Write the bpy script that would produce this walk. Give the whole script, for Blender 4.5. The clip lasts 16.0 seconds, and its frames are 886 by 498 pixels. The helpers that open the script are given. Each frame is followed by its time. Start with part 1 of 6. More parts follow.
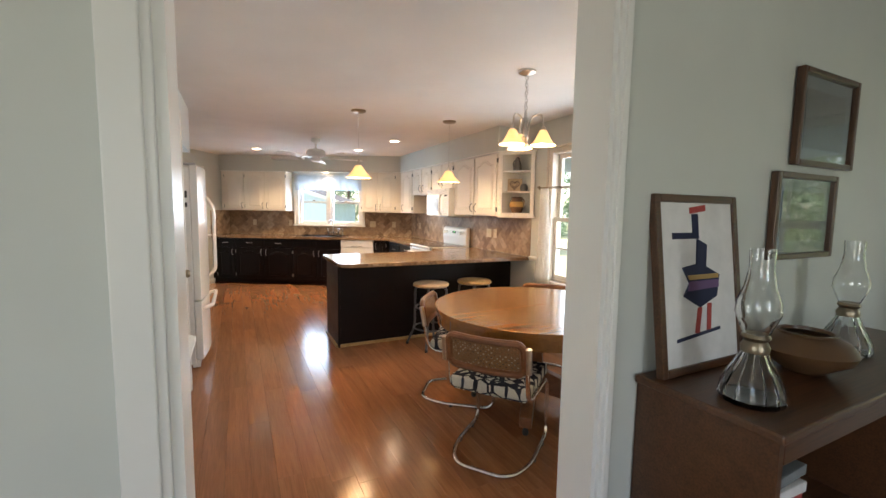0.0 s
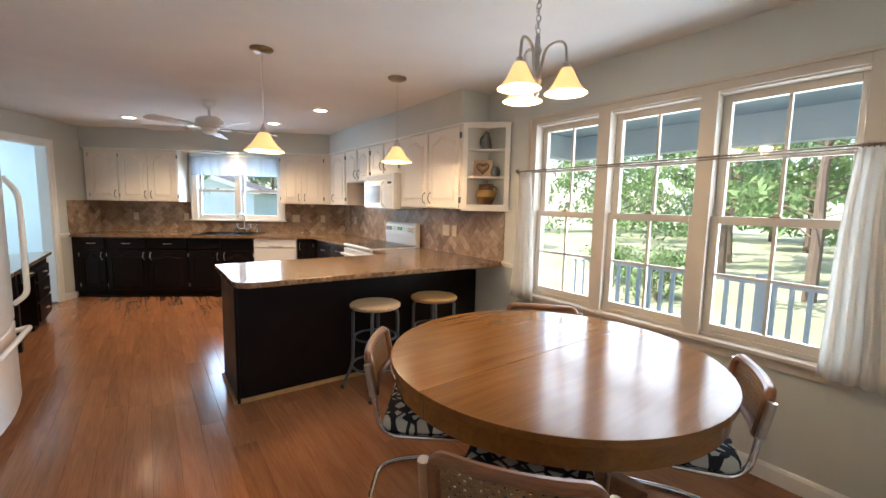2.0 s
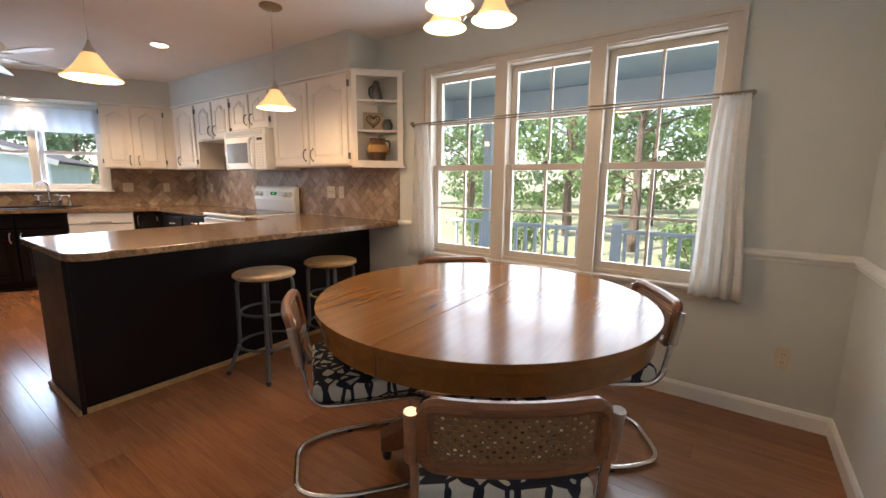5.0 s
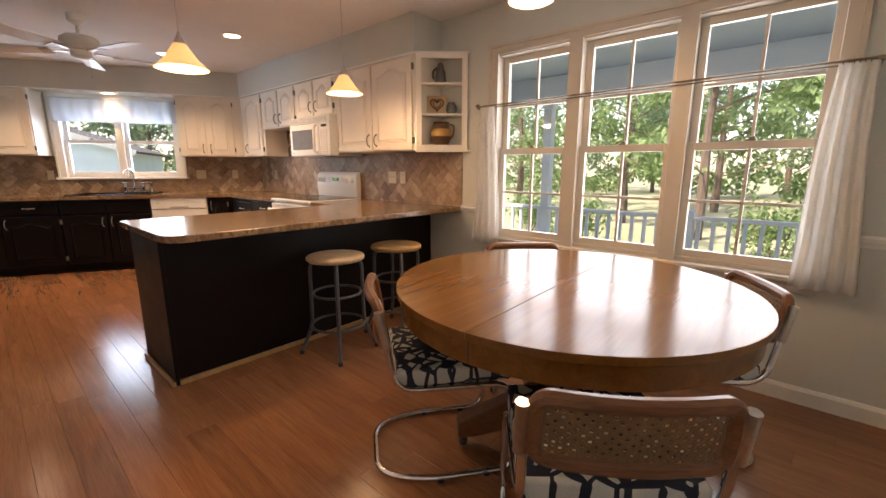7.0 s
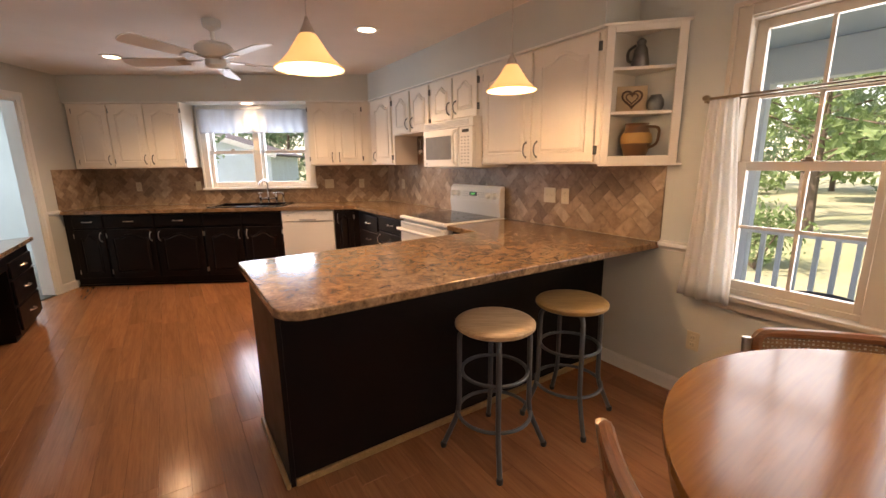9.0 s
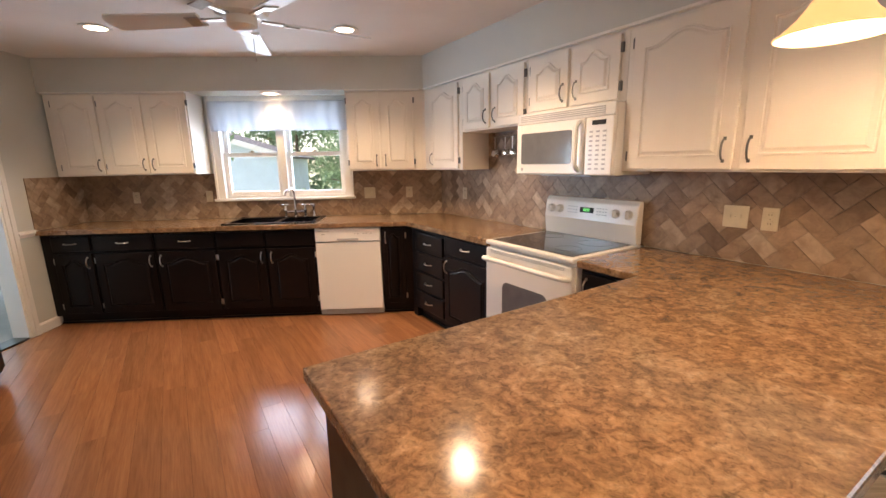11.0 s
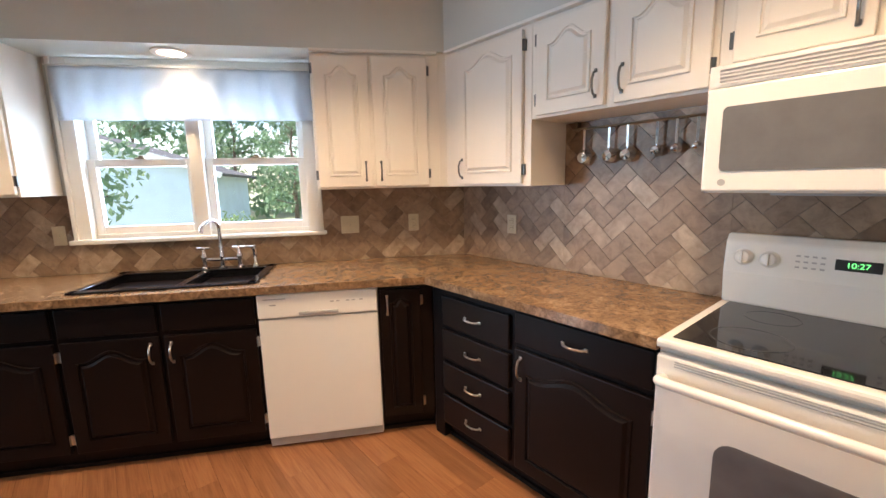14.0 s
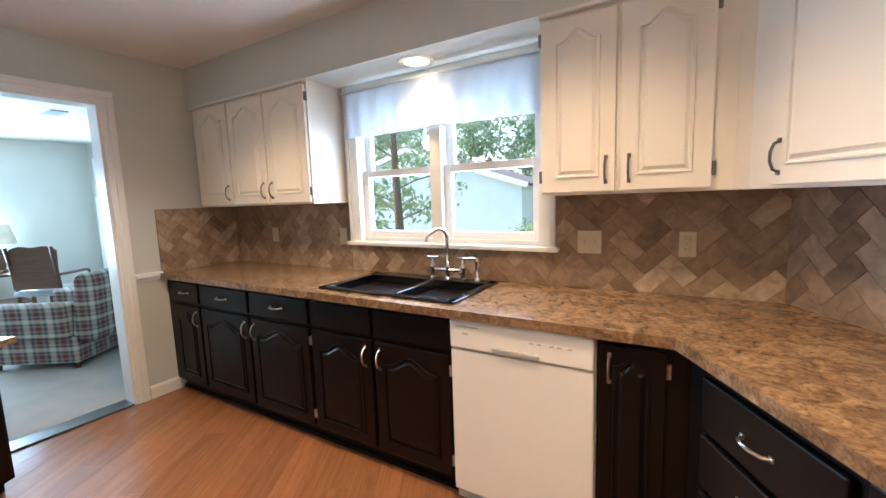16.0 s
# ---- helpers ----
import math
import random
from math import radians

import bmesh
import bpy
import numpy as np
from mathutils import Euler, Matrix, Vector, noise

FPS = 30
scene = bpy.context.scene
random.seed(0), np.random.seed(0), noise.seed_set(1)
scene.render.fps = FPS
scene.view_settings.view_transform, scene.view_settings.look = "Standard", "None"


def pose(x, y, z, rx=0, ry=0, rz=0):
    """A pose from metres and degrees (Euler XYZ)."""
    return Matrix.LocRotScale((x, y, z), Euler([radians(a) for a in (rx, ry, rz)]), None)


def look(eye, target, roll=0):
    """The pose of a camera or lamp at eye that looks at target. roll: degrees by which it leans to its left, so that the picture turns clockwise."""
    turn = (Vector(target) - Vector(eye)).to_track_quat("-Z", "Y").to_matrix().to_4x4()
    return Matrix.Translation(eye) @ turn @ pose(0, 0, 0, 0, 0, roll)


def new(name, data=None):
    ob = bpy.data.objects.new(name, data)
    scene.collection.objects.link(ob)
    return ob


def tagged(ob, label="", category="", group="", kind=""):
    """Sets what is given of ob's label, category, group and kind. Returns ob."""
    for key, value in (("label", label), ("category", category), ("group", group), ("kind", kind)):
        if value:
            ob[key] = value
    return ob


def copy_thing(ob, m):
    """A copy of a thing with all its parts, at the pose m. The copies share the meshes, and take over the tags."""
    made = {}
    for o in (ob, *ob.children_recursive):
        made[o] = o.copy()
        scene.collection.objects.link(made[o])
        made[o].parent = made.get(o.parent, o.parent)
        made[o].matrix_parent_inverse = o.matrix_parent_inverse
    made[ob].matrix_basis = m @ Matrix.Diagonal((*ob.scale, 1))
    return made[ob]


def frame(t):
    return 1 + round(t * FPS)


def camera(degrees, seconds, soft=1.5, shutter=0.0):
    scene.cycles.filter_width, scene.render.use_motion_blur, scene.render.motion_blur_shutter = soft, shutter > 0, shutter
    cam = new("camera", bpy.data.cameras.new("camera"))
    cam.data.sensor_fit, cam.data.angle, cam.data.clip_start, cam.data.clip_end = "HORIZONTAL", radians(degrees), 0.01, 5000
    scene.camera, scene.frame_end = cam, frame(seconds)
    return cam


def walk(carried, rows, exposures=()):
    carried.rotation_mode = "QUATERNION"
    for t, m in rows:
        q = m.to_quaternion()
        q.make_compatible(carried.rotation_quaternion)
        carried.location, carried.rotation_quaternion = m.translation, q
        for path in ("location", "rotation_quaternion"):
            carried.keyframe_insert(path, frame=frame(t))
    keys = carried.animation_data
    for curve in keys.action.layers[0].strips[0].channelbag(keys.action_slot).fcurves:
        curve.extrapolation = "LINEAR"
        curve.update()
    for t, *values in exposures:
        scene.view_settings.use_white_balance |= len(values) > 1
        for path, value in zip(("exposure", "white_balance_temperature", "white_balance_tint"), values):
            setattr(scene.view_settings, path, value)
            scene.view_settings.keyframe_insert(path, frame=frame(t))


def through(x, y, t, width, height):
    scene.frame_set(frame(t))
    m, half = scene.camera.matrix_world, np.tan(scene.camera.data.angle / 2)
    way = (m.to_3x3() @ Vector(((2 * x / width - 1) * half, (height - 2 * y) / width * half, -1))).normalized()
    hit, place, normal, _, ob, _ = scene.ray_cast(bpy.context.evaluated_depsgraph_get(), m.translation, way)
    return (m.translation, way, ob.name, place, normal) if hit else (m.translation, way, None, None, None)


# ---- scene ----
cam = camera(94.1, 16.0)
PATH = [
    (0, (0.144, -0.041, 1.447), (0.022, 1.946, 1.26), 0.9),
    (0.5, (0.086, 0.285, 1.43), (-0.032, 2.272, 1.239), 1.0),
    (1, (0.042, 0.585, 1.423), (-0.039, 2.573, 1.221), 0.8),
    (1.5, (0.006, 0.904, 1.411), (0.034, 2.893, 1.197), 0.9),
    (2, (-0.042, 1.186, 1.431), (0.153, 3.164, 1.213), 1.1),
    (2.5, (-0.095, 1.339, 1.442), (0.313, 3.284, 1.217), 1.2),
    (3, (-0.157, 1.412, 1.43), (0.459, 3.301, 1.198), 1.4),
    (3.5, (-0.19, 1.429, 1.37), (0.584, 3.257, 1.128), 1.6),
    (6, (-0.349, 1.4, 1.248), (0.467, 3.19, 0.887), 0.5),
    (6.5, (-0.382, 1.437, 1.244), (0.355, 3.259, 0.87), 0.3),
    (7, (-0.41, 1.505, 1.25), (0.208, 3.367, 0.86), 0.0),
    (7.5, (-0.417, 1.686, 1.26), (0.057, 3.586, 0.857), -0.3),
    (8, (-0.42, 1.951, 1.297), (-0.097, 3.882, 0.887), -0.5),
    (8.5, (-0.499, 2.174, 1.346), (-0.29, 4.12, 0.933), -0.7),
    (9, (-0.593, 2.46, 1.41), (-0.478, 4.413, 0.997), -0.8),
    (9.5, (-0.708, 2.794, 1.424), (-0.665, 4.751, 1.013), -0.9),
    (10, (-0.86, 3.051, 1.447), (-0.857, 5.008, 1.036), -1.1),
    (12.5, (-1.551, 4.416, 1.453), (-1.139, 6.334, 1.063), -0.9),
    (13, (-1.592, 4.727, 1.446), (-1.113, 6.636, 1.087), -0.9),
    (13.5, (-1.662, 5.034, 1.436), (-1.191, 6.947, 1.092), -1.1),
    (14, (-1.625, 5.265, 1.42), (-1.28, 7.208, 1.094), -1.3),
    (14.5, (-1.528, 5.457, 1.431), (-1.408, 7.429, 1.12), -1.5),
    (15, (-1.427, 5.595, 1.424), (-1.631, 7.562, 1.127), -1.8),
    (15.5, (-1.375, 5.777, 1.416), (-1.983, 7.663, 1.144), -1.9),
    (16, (-1.315, 5.915, 1.39), (-2.346, 7.611, 1.147), -2.0),
]
EXPOSURES = [(0, 2.15, 7100, 15), (1.5, 1.95, 6500, 13), (3.5, 1.75, 6700, 15), (6, 1.6, 7200, 22), (8.5, 1.6, 8500, 28), (10, 1.75, 7700, 25), (12.5, 1.85, 7000, 19), (16, 2.0, 6450, 16)]
walk(cam, [(t, look(eye, target, roll)) for t, eye, target, roll in PATH], EXPOSURES)

# ---- frames of the plan: the window wall stands at 120 degrees to the sink wall ----
CX, CY = -0.975, 8.05
RW = pose(CX, CY, 0, 0, 0, -60)      # window wall: x along it, -y into the room
BW = pose(0, CY, 0)                  # sink wall
LW = pose(-4.69, 0, 0, 0, 0, 90)     # wall with the opening to the sitting room, x = world y
CW = RW @ pose(0, 0, 0, 0, 0, 180)   # closet and fridge side: x = -u, y = v
FW = RW @ pose(0, 0, 0, 0, 0, -90)   # doorway wall seen from the dining end: x = v, y = u
EW = RW @ pose(0, 0, 0, 0, 0, 90)    # the same wall from the hall: x = -v, y = -u
CEIL = 2.44


def at(u, v, z=0.0):
    return RW @ Vector((u, -v, z))


# ---- light ----
world = bpy.data.worlds.new("sky")
scene.world = world
world.use_nodes = True
wn = world.node_tree.nodes
sky = wn.new("ShaderNodeTexSky")
sky.sky_type, sky.sun_disc = "NISHITA", False
sky.sun_elevation, sky.sun_rotation = radians(52), radians(261)
wn["Background"].inputs["Strength"].default_value = 0.15
world.node_tree.links.new(sky.outputs[0], wn["Background"].inputs["Color"])
sun_data = bpy.data.lights.new("sun", "SUN")
sun_data.energy, sun_data.angle, sun_data.color = 3.2, radians(0.6), (1.0, 0.95, 0.87)
sun = new("sun", sun_data)
sun.matrix_world = look((0, 0, 20), (6.94, 1.1, 11.0))


def lamp(name, kind, m, power, colour, size=0.1, size_y=None, cone=None):
    d = bpy.data.lights.new(name, kind)
    d.energy, d.color = power, colour
    if kind == "AREA":
        d.size = size
        if size_y:
            d.shape, d.size_y = "RECTANGLE", size_y
        else:
            d.shape = "DISK"
    elif kind == "SPOT":
        d.spot_size, d.spot_blend, d.shadow_soft_size = radians(cone), 0.8, size
    else:
        d.shadow_soft_size = size
    o = new(name, d)
    o.matrix_world = m
    return o


WARM = (1.0, 0.75, 0.47)
DAY = (0.72, 0.86, 1.0)
# area lamps added by the windows to boost daylight; last two fill the hall
lamp("window_fill", "AREA", RW @ pose(5.01, 0.16, 1.38, -90, 0, 0), 15, DAY, 1.85, 1.3)
lamp("window_fill", "AREA", BW @ pose(-2.63, 0.16, 1.5, -90, 0, 0), 11, (0.55, 0.76, 1.0), 1.2, 0.75)
lamp("window_fill", "AREA", pose(-9.45, 6.7, 1.2, 0, -90, 0), 85, (0.45, 0.73, 1.0), 1.3, 1.9)
lamp("window_fill", "AREA", RW @ pose(8.6, -5.0, 1.5, 90, 0, 0), 2.5, DAY, 1.6, 1.2)
lamp("window_fill", "AREA", FW @ pose(2.6, 10.36, 1.4, -90, 0, 0), 4, DAY, 0.7, 1.1)


# ---- materials ----
def material(name, rough=0.5, metal=0.0, spec=0.5):
    m = bpy.data.materials.new(name)
    m.use_nodes = True
    b = m.node_tree.nodes["Principled BSDF"]
    b.inputs["Roughness"].default_value, b.inputs["Metallic"].default_value = rough, metal
    b.inputs["Specular IOR Level"].default_value = spec
    return m, m.node_tree.nodes, m.node_tree.links, b


def coords(nodes, links, scale=(1, 1, 1), rot=(0, 0, 0), per_object=False):
    tc, mp = nodes.new("ShaderNodeTexCoord"), nodes.new("ShaderNodeMapping")
    mp.inputs["Scale"].default_value = scale
    mp.inputs["Rotation"].default_value = [radians(a) for a in rot]
    links.new(tc.outputs["Object"], mp.inputs["Vector"])
    if per_object:
        oi, ml = nodes.new("ShaderNodeObjectInfo"), nodes.new("ShaderNodeMath")
        ml.operation = "MULTIPLY"
        ml.inputs[1].default_value = 60.0
        links.new(oi.outputs["Random"], ml.inputs[0])
        links.new(ml.outputs[0], mp.inputs["Location"])
    return mp.outputs[0]


def noise_tex(nodes, links, vec, scale, detail=4.0, rough=0.55, distortion=0.0):
    n = nodes.new("ShaderNodeTexNoise")
    n.inputs["Scale"].default_value, n.inputs["Detail"].default_value = scale, detail
    n.inputs["Roughness"].default_value, n.inputs["Distortion"].default_value = rough, distortion
    links.new(vec, n.inputs["Vector"])
    return n.outputs[0]


def ramp(nodes, links, fac, stops):
    r = nodes.new("ShaderNodeValToRGB")
    els = r.color_ramp.elements
    while len(els) < len(stops):
        els.new(0.5)
    for el, (p, c) in zip(els, stops):
        el.position, el.color = p, (*c, 1)
    links.new(fac, r.inputs[0])
    return r.outputs[0]


def mix(nodes, links, fac, a, b, mode="MIX"):
    m = nodes.new("ShaderNodeMix")
    m.data_type, m.blend_type = "RGBA", mode
    if hasattr(fac, "links"):
        links.new(fac, m.inputs[0])
    else:
        m.inputs[0].default_value = fac
    for sock, val in ((m.inputs[6], a), (m.inputs[7], b)):
        if hasattr(val, "links"):
            links.new(val, sock)
        else:
            sock.default_value = (*val, 1)
    return m.outputs[2]


def relief(nodes, links, b, height, strength=0.2, distance=0.002):
    bp = nodes.new("ShaderNodeBump")
    bp.inputs["Strength"].default_value, bp.inputs["Distance"].default_value = strength, distance
    links.new(height, bp.inputs["Height"])
    links.new(bp.outputs[0], b.inputs["Normal"])


def paint(name, colour, rough=0.5, vary=0.06, grain=220.0, bump=0.12, spec=0.5):
    """Painted surface: a slow drift of tone, a fine roller or brush grain."""
    m, n, l, b = material(name, rough, 0, spec)
    v = coords(n, l)
    slow, fine = noise_tex(n, l, v, 1.7, 3), noise_tex(n, l, v, grain, 2)
    dark = tuple(c * (1 - vary) for c in colour)
    lite = tuple(min(1, c * (1 + vary)) for c in colour)
    l.new(ramp(n, l, slow, [(0.3, dark), (0.7, lite)]), b.inputs["Base Color"])
    rr = n.new("ShaderNodeMapRange")
    rr.inputs[3].default_value, rr.inputs[4].default_value = rough - 0.07, rough + 0.09
    l.new(noise_tex(n, l, v, 9, 4), rr.inputs[0])
    l.new(rr.outputs[0], b.inputs["Roughness"])
    relief(n, l, b, fine, bump, 0.001)
    return m


def wood(name, dark, lite, rough=0.35, along=0, scale=1.0, per_object=False, tone=0.0, coat=0.0, fine=0.35):
    """Wood with grain along one local axis; tone: spread from piece to piece."""
    m, n, l, b = material(name, rough)
    sc = [14 * scale] * 3
    sc[along] = 1.1 * scale
    v = coords(n, l, sc, per_object=per_object)
    g = noise_tex(n, l, v, 2.2, 6, 0.6, 0.8)
    c = ramp(n, l, g, [(0.28, dark), (0.5, tuple((a + d) / 2 for a, d in zip(dark, lite))), (0.72, lite)])
    sc2 = [70 * scale] * 3
    sc2[along] = 3 * scale
    f = noise_tex(n, l, coords(n, l, sc2, per_object=per_object), 3, 3)
    c = mix(n, l, fine, c, ramp(n, l, f, [(0.35, tuple(x * 0.55 for x in dark)), (0.6, lite)]), "MIX")
    if tone:
        oi = n.new("ShaderNodeObjectInfo")
        t = ramp(n, l, oi.outputs["Random"], [(0.0, (1 - tone,) * 3), (1.0, (1 + tone * 0.7,) * 3)])
        c = mix(n, l, 1.0, c, t, "MULTIPLY")
    l.new(c, b.inputs["Base Color"])
    b.inputs["Coat Weight"].default_value = coat
    b.inputs["Coat Roughness"].default_value = 0.12
    relief(n, l, b, f, 0.08, 0.001)
    return m


def metal(name, colour, rough=0.25):
    m, n, l, b = material(name, rough, 1.0)
    v = coords(n, l)
    l.new(ramp(n, l, noise_tex(n, l, v, 40, 4), [(0.3, tuple(c * 0.8 for c in colour)), (0.7, colour)]), b.inputs["Base Color"])
    return m


def plain(name, colour, rough=0.4, spec=0.5):
    m, n, l, b = material(name, rough, 0, spec)
    v = coords(n, l)
    l.new(ramp(n, l, noise_tex(n, l, v, 12, 4), [(0.3, tuple(c * 0.9 for c in colour)), (0.7, tuple(min(1, c * 1.06) for c in colour))]), b.inputs["Base Color"])
    return m


def glowing(name, colour, strength, base=(0.9, 0.85, 0.75)):
    m, n, l, b = material(name, 0.35)
    b.inputs["Base Color"].default_value = (*base, 1)
    b.inputs["Emission Color"].default_value, b.inputs["Emission Strength"].default_value = (*colour, 1), strength
    return m


def glass(name, tint=(1, 1, 1), rough=0.0):
    m, n, l, b = material(name, rough)
    b.inputs["Base Color"].default_value = (*tint, 1)
    b.inputs["Transmission Weight"].default_value, b.inputs["IOR"].default_value = 1.0, 1.45
    return m


def pane_material():
    """Clear window glass: lets light straight through, with gloss that grows towards grazing angles."""
    m = bpy.data.materials.new("window_pane")
    m.use_nodes = True
    n, l = m.node_tree.nodes, m.node_tree.links
    n.remove(n["Principled BSDF"])
    tr, gl, mx = n.new("ShaderNodeBsdfTransparent"), n.new("ShaderNodeBsdfGlossy"), n.new("ShaderNodeMixShader")
    lw, pw, ad = n.new("ShaderNodeLayerWeight"), n.new("ShaderNodeMath"), n.new("ShaderNodeMath")
    lw.inputs["Blend"].default_value = 0.5
    pw.operation, ad.operation = "POWER", "MULTIPLY_ADD"
    pw.inputs[1].default_value, ad.inputs[1].default_value, ad.inputs[2].default_value = 5.0, 0.6, 0.025
    gl.inputs["Roughness"].default_value = 0.02
    l.new(lw.outputs["Facing"], pw.inputs[0])
    l.new(pw.outputs[0], ad.inputs[0])
    l.new(ad.outputs[0], mx.inputs[0])
    l.new(tr.outputs[0], mx.inputs[1])
    l.new(gl.outputs[0], mx.inputs[2])
    l.new(mx.outputs[0], n["Material Output"].inputs[0])
    return m


def cloth_material(name, colour, through=0.5):
    m = bpy.data.materials.new(name)
    m.use_nodes = True
    n, l = m.node_tree.nodes, m.node_tree.links
    b = n["Principled BSDF"]
    b.inputs["Roughness"].default_value = 0.9
    v = coords(n, l)
    c = ramp(n, l, noise_tex(n, l, v, 260, 2), [(0.3, tuple(x * 0.88 for x in colour)), (0.7, colour)])
    l.new(c, b.inputs["Base Color"])
    tl, mx = n.new("ShaderNodeBsdfTranslucent"), n.new("ShaderNodeMixShader")
    l.new(c, tl.inputs[0])
    mx.inputs[0].default_value = through
    l.new(b.outputs[0], mx.inputs[1])
    l.new(tl.outputs[0], mx.inputs[2])
    l.new(mx.outputs[0], n["Material Output"].inputs[0])
    return m


def counter_material():
    m, n, l, b = material("laminate_stone", 0.15)
    v = coords(n, l)
    big = noise_tex(n, l, v, 13, 6, 0.62, 1.2)
    sm = noise_tex(n, l, v, 60, 5, 0.65, 0.8)
    c1 = ramp(n, l, big, [(0.28, (0.13, 0.08, 0.05)), (0.44, (0.22, 0.135, 0.078)), (0.56, (0.31, 0.195, 0.112)), (0.74, (0.41, 0.29, 0.19))])
    c2 = ramp(n, l, sm, [(0.34, (0.5, 0.47, 0.44)), (0.48, (0.86, 0.84, 0.8)), (0.66, (1.15, 1.11, 1.05))])
    l.new(mix(n, l, 1.0, c1, c2, "MULTIPLY"), b.inputs["Base Color"])
    relief(n, l, b, sm, 0.05, 0.0006)
    return m


def tile_material():
    m, n, l, b = material("travertine_tile", 0.42)
    v = coords(n, l, per_object=True)
    oi = n.new("ShaderNodeObjectInfo")
    tone = ramp(n, l, oi.outputs["Random"], [(0.0, (0.19, 0.125, 0.08)), (0.2, (0.27, 0.185, 0.122)), (0.75, (0.34, 0.245, 0.17)), (1.0, (0.47, 0.37, 0.275))])
    c = noise_tex(n, l, v, 16, 6, 0.65, 0.5)
    vein = ramp(n, l, c, [(0.32, (0.68, 0.62, 0.56)), (0.5, (0.95, 0.93, 0.9)), (0.68, (1.22, 1.2, 1.16))])
    l.new(mix(n, l, 1.0, tone, vein, "MULTIPLY"), b.inputs["Base Color"])
    relief(n, l, b, noise_tex(n, l, v, 90, 4), 0.25, 0.001)
    return m


def carpet_material():
    m, n, l, b = material("carpet", 0.95, 0, 0.1)
    v = coords(n, l)
    f = noise_tex(n, l, v, 320, 3)
    c = mix(n, l, 0.5, ramp(n, l, f, [(0.3, (0.3, 0.27, 0.24)), (0.7, (0.52, 0.48, 0.44))]), ramp(n, l, noise_tex(n, l, v, 3, 3), [(0.3, (0.36, 0.33, 0.3)), (0.7, (0.48, 0.45, 0.42))]))
    l.new(c, b.inputs["Base Color"])
    relief(n, l, b, f, 0.6, 0.004)
    return m


def pattern_material():
    """Cushion cloth: pale rounded shapes in a dark network."""
    m, n, l, b = material("patterned_cloth", 0.85, 0, 0.2)
    v = coords(n, l, (1, 1.0, 0.8), (0, 0, 45))
    vo = n.new("ShaderNodeTexVoronoi")
    vo.feature = "DISTANCE_TO_EDGE"
    vo.inputs["Scale"].default_value, vo.inputs["Randomness"].default_value = 17.0, 0.45
    l.new(v, vo.inputs["Vector"])
    st = n.new("ShaderNodeMath")
    st.operation = "GREATER_THAN"
    st.inputs[1].default_value = 0.085
    l.new(vo.outputs["Distance"], st.inputs[0])
    weave = noise_tex(n, l, coords(n, l), 380, 2)
    pale = ramp(n, l, weave, [(0.3, (0.5, 0.5, 0.44)), (0.7, (0.66, 0.65, 0.58))])
    l.new(mix(n, l, st.outputs[0], (0.025, 0.028, 0.04), pale), b.inputs["Base Color"])
    relief(n, l, b, weave, 0.2, 0.001)
    return m


def plaid_material():
    m, n, l, b = material("plaid_cloth", 0.9, 0, 0.15)
    v = coords(n, l, (1, 1, 1), (0, 0, 40))
    outs = []
    for axis, sc in (("X", 2.4), ("Z", 2.4)):
        w = n.new("ShaderNodeTexWave")
        w.bands_direction = axis
        w.inputs["Scale"].default_value, w.inputs["Distortion"].default_value = sc, 0.0
        l.new(v, w.inputs["Vector"])
        outs.append(ramp(n, l, w.outputs[1], [(0.0, (0.12, 0.03, 0.035)), (0.3, (0.3, 0.24, 0.2)), (0.55, (0.03, 0.06, 0.1)), (0.75, (0.06, 0.1, 0.07)), (0.95, (0.5, 0.45, 0.38))]))
    l.new(mix(n, l, 0.5, outs[0], outs[1]), b.inputs["Base Color"])
    relief(n, l, b, noise_tex(n, l, v, 300, 2), 0.3, 0.001)
    return m


def leaf_material(name, a, c):
    m, n, l, b = material(name, 0.55, 0, 0.3)
    v = coords(n, l)
    col = ramp(n, l, noise_tex(n, l, v, 1.6, 5, 0.7), [(0.3, a), (0.7, c)])
    l.new(col, b.inputs["Base Color"])
    tl, mx = n.new("ShaderNodeBsdfTranslucent"), n.new("ShaderNodeMixShader")
    l.new(col, tl.inputs[0])
    mx.inputs[0].default_value = 0.4
    l.new(b.outputs[0], mx.inputs[1])
    l.new(tl.outputs[0], mx.inputs[2])
    l.new(mx.outputs[0], n["Material Output"].inputs[0])
    return m


def grass_material():
    m, n, l, b = material("lawn", 0.9, 0, 0.1)
    v = coords(n, l)
    c = mix(n, l, 0.5, ramp(n, l, noise_tex(n, l, v, 0.35, 5), [(0.3, (0.26, 0.3, 0.16)), (0.7, (0.46, 0.43, 0.33))]), ramp(n, l, noise_tex(n, l, v, 14, 4), [(0.3, (0.2, 0.26, 0.12)), (0.7, (0.4, 0.4, 0.28))]))
    l.new(c, b.inputs["Base Color"])
    return m


M_WALL = paint("wall_paint_grey_green", (0.585, 0.6, 0.555), 0.6, 0.04)
# closet wall colour lightened with window light in it; also white fridge box
M_PALE = paint("pale_satin_window_lit_paint", (0.74, 0.77, 0.76), 0.3, 0.03)
M_CEIL = paint("ceiling_paint", (0.78, 0.75, 0.71), 0.85, 0.04, 90, 0.3)
M_TRIM = paint("trim_paint_white", (0.8, 0.79, 0.75), 0.3, 0.03, 120, 0.05)
M_ALMOND = paint("window_paint_almond", (0.6, 0.535, 0.45), 0.35, 0.04, 120, 0.05)
M_DOORW = paint("gloss_white_door", (0.82, 0.82, 0.8), 0.18, 0.03, 90, 0.05)
M_UPPER = paint("cabinet_cream_paint", (0.82, 0.765, 0.68), 0.4, 0.05, 130, 0.08)
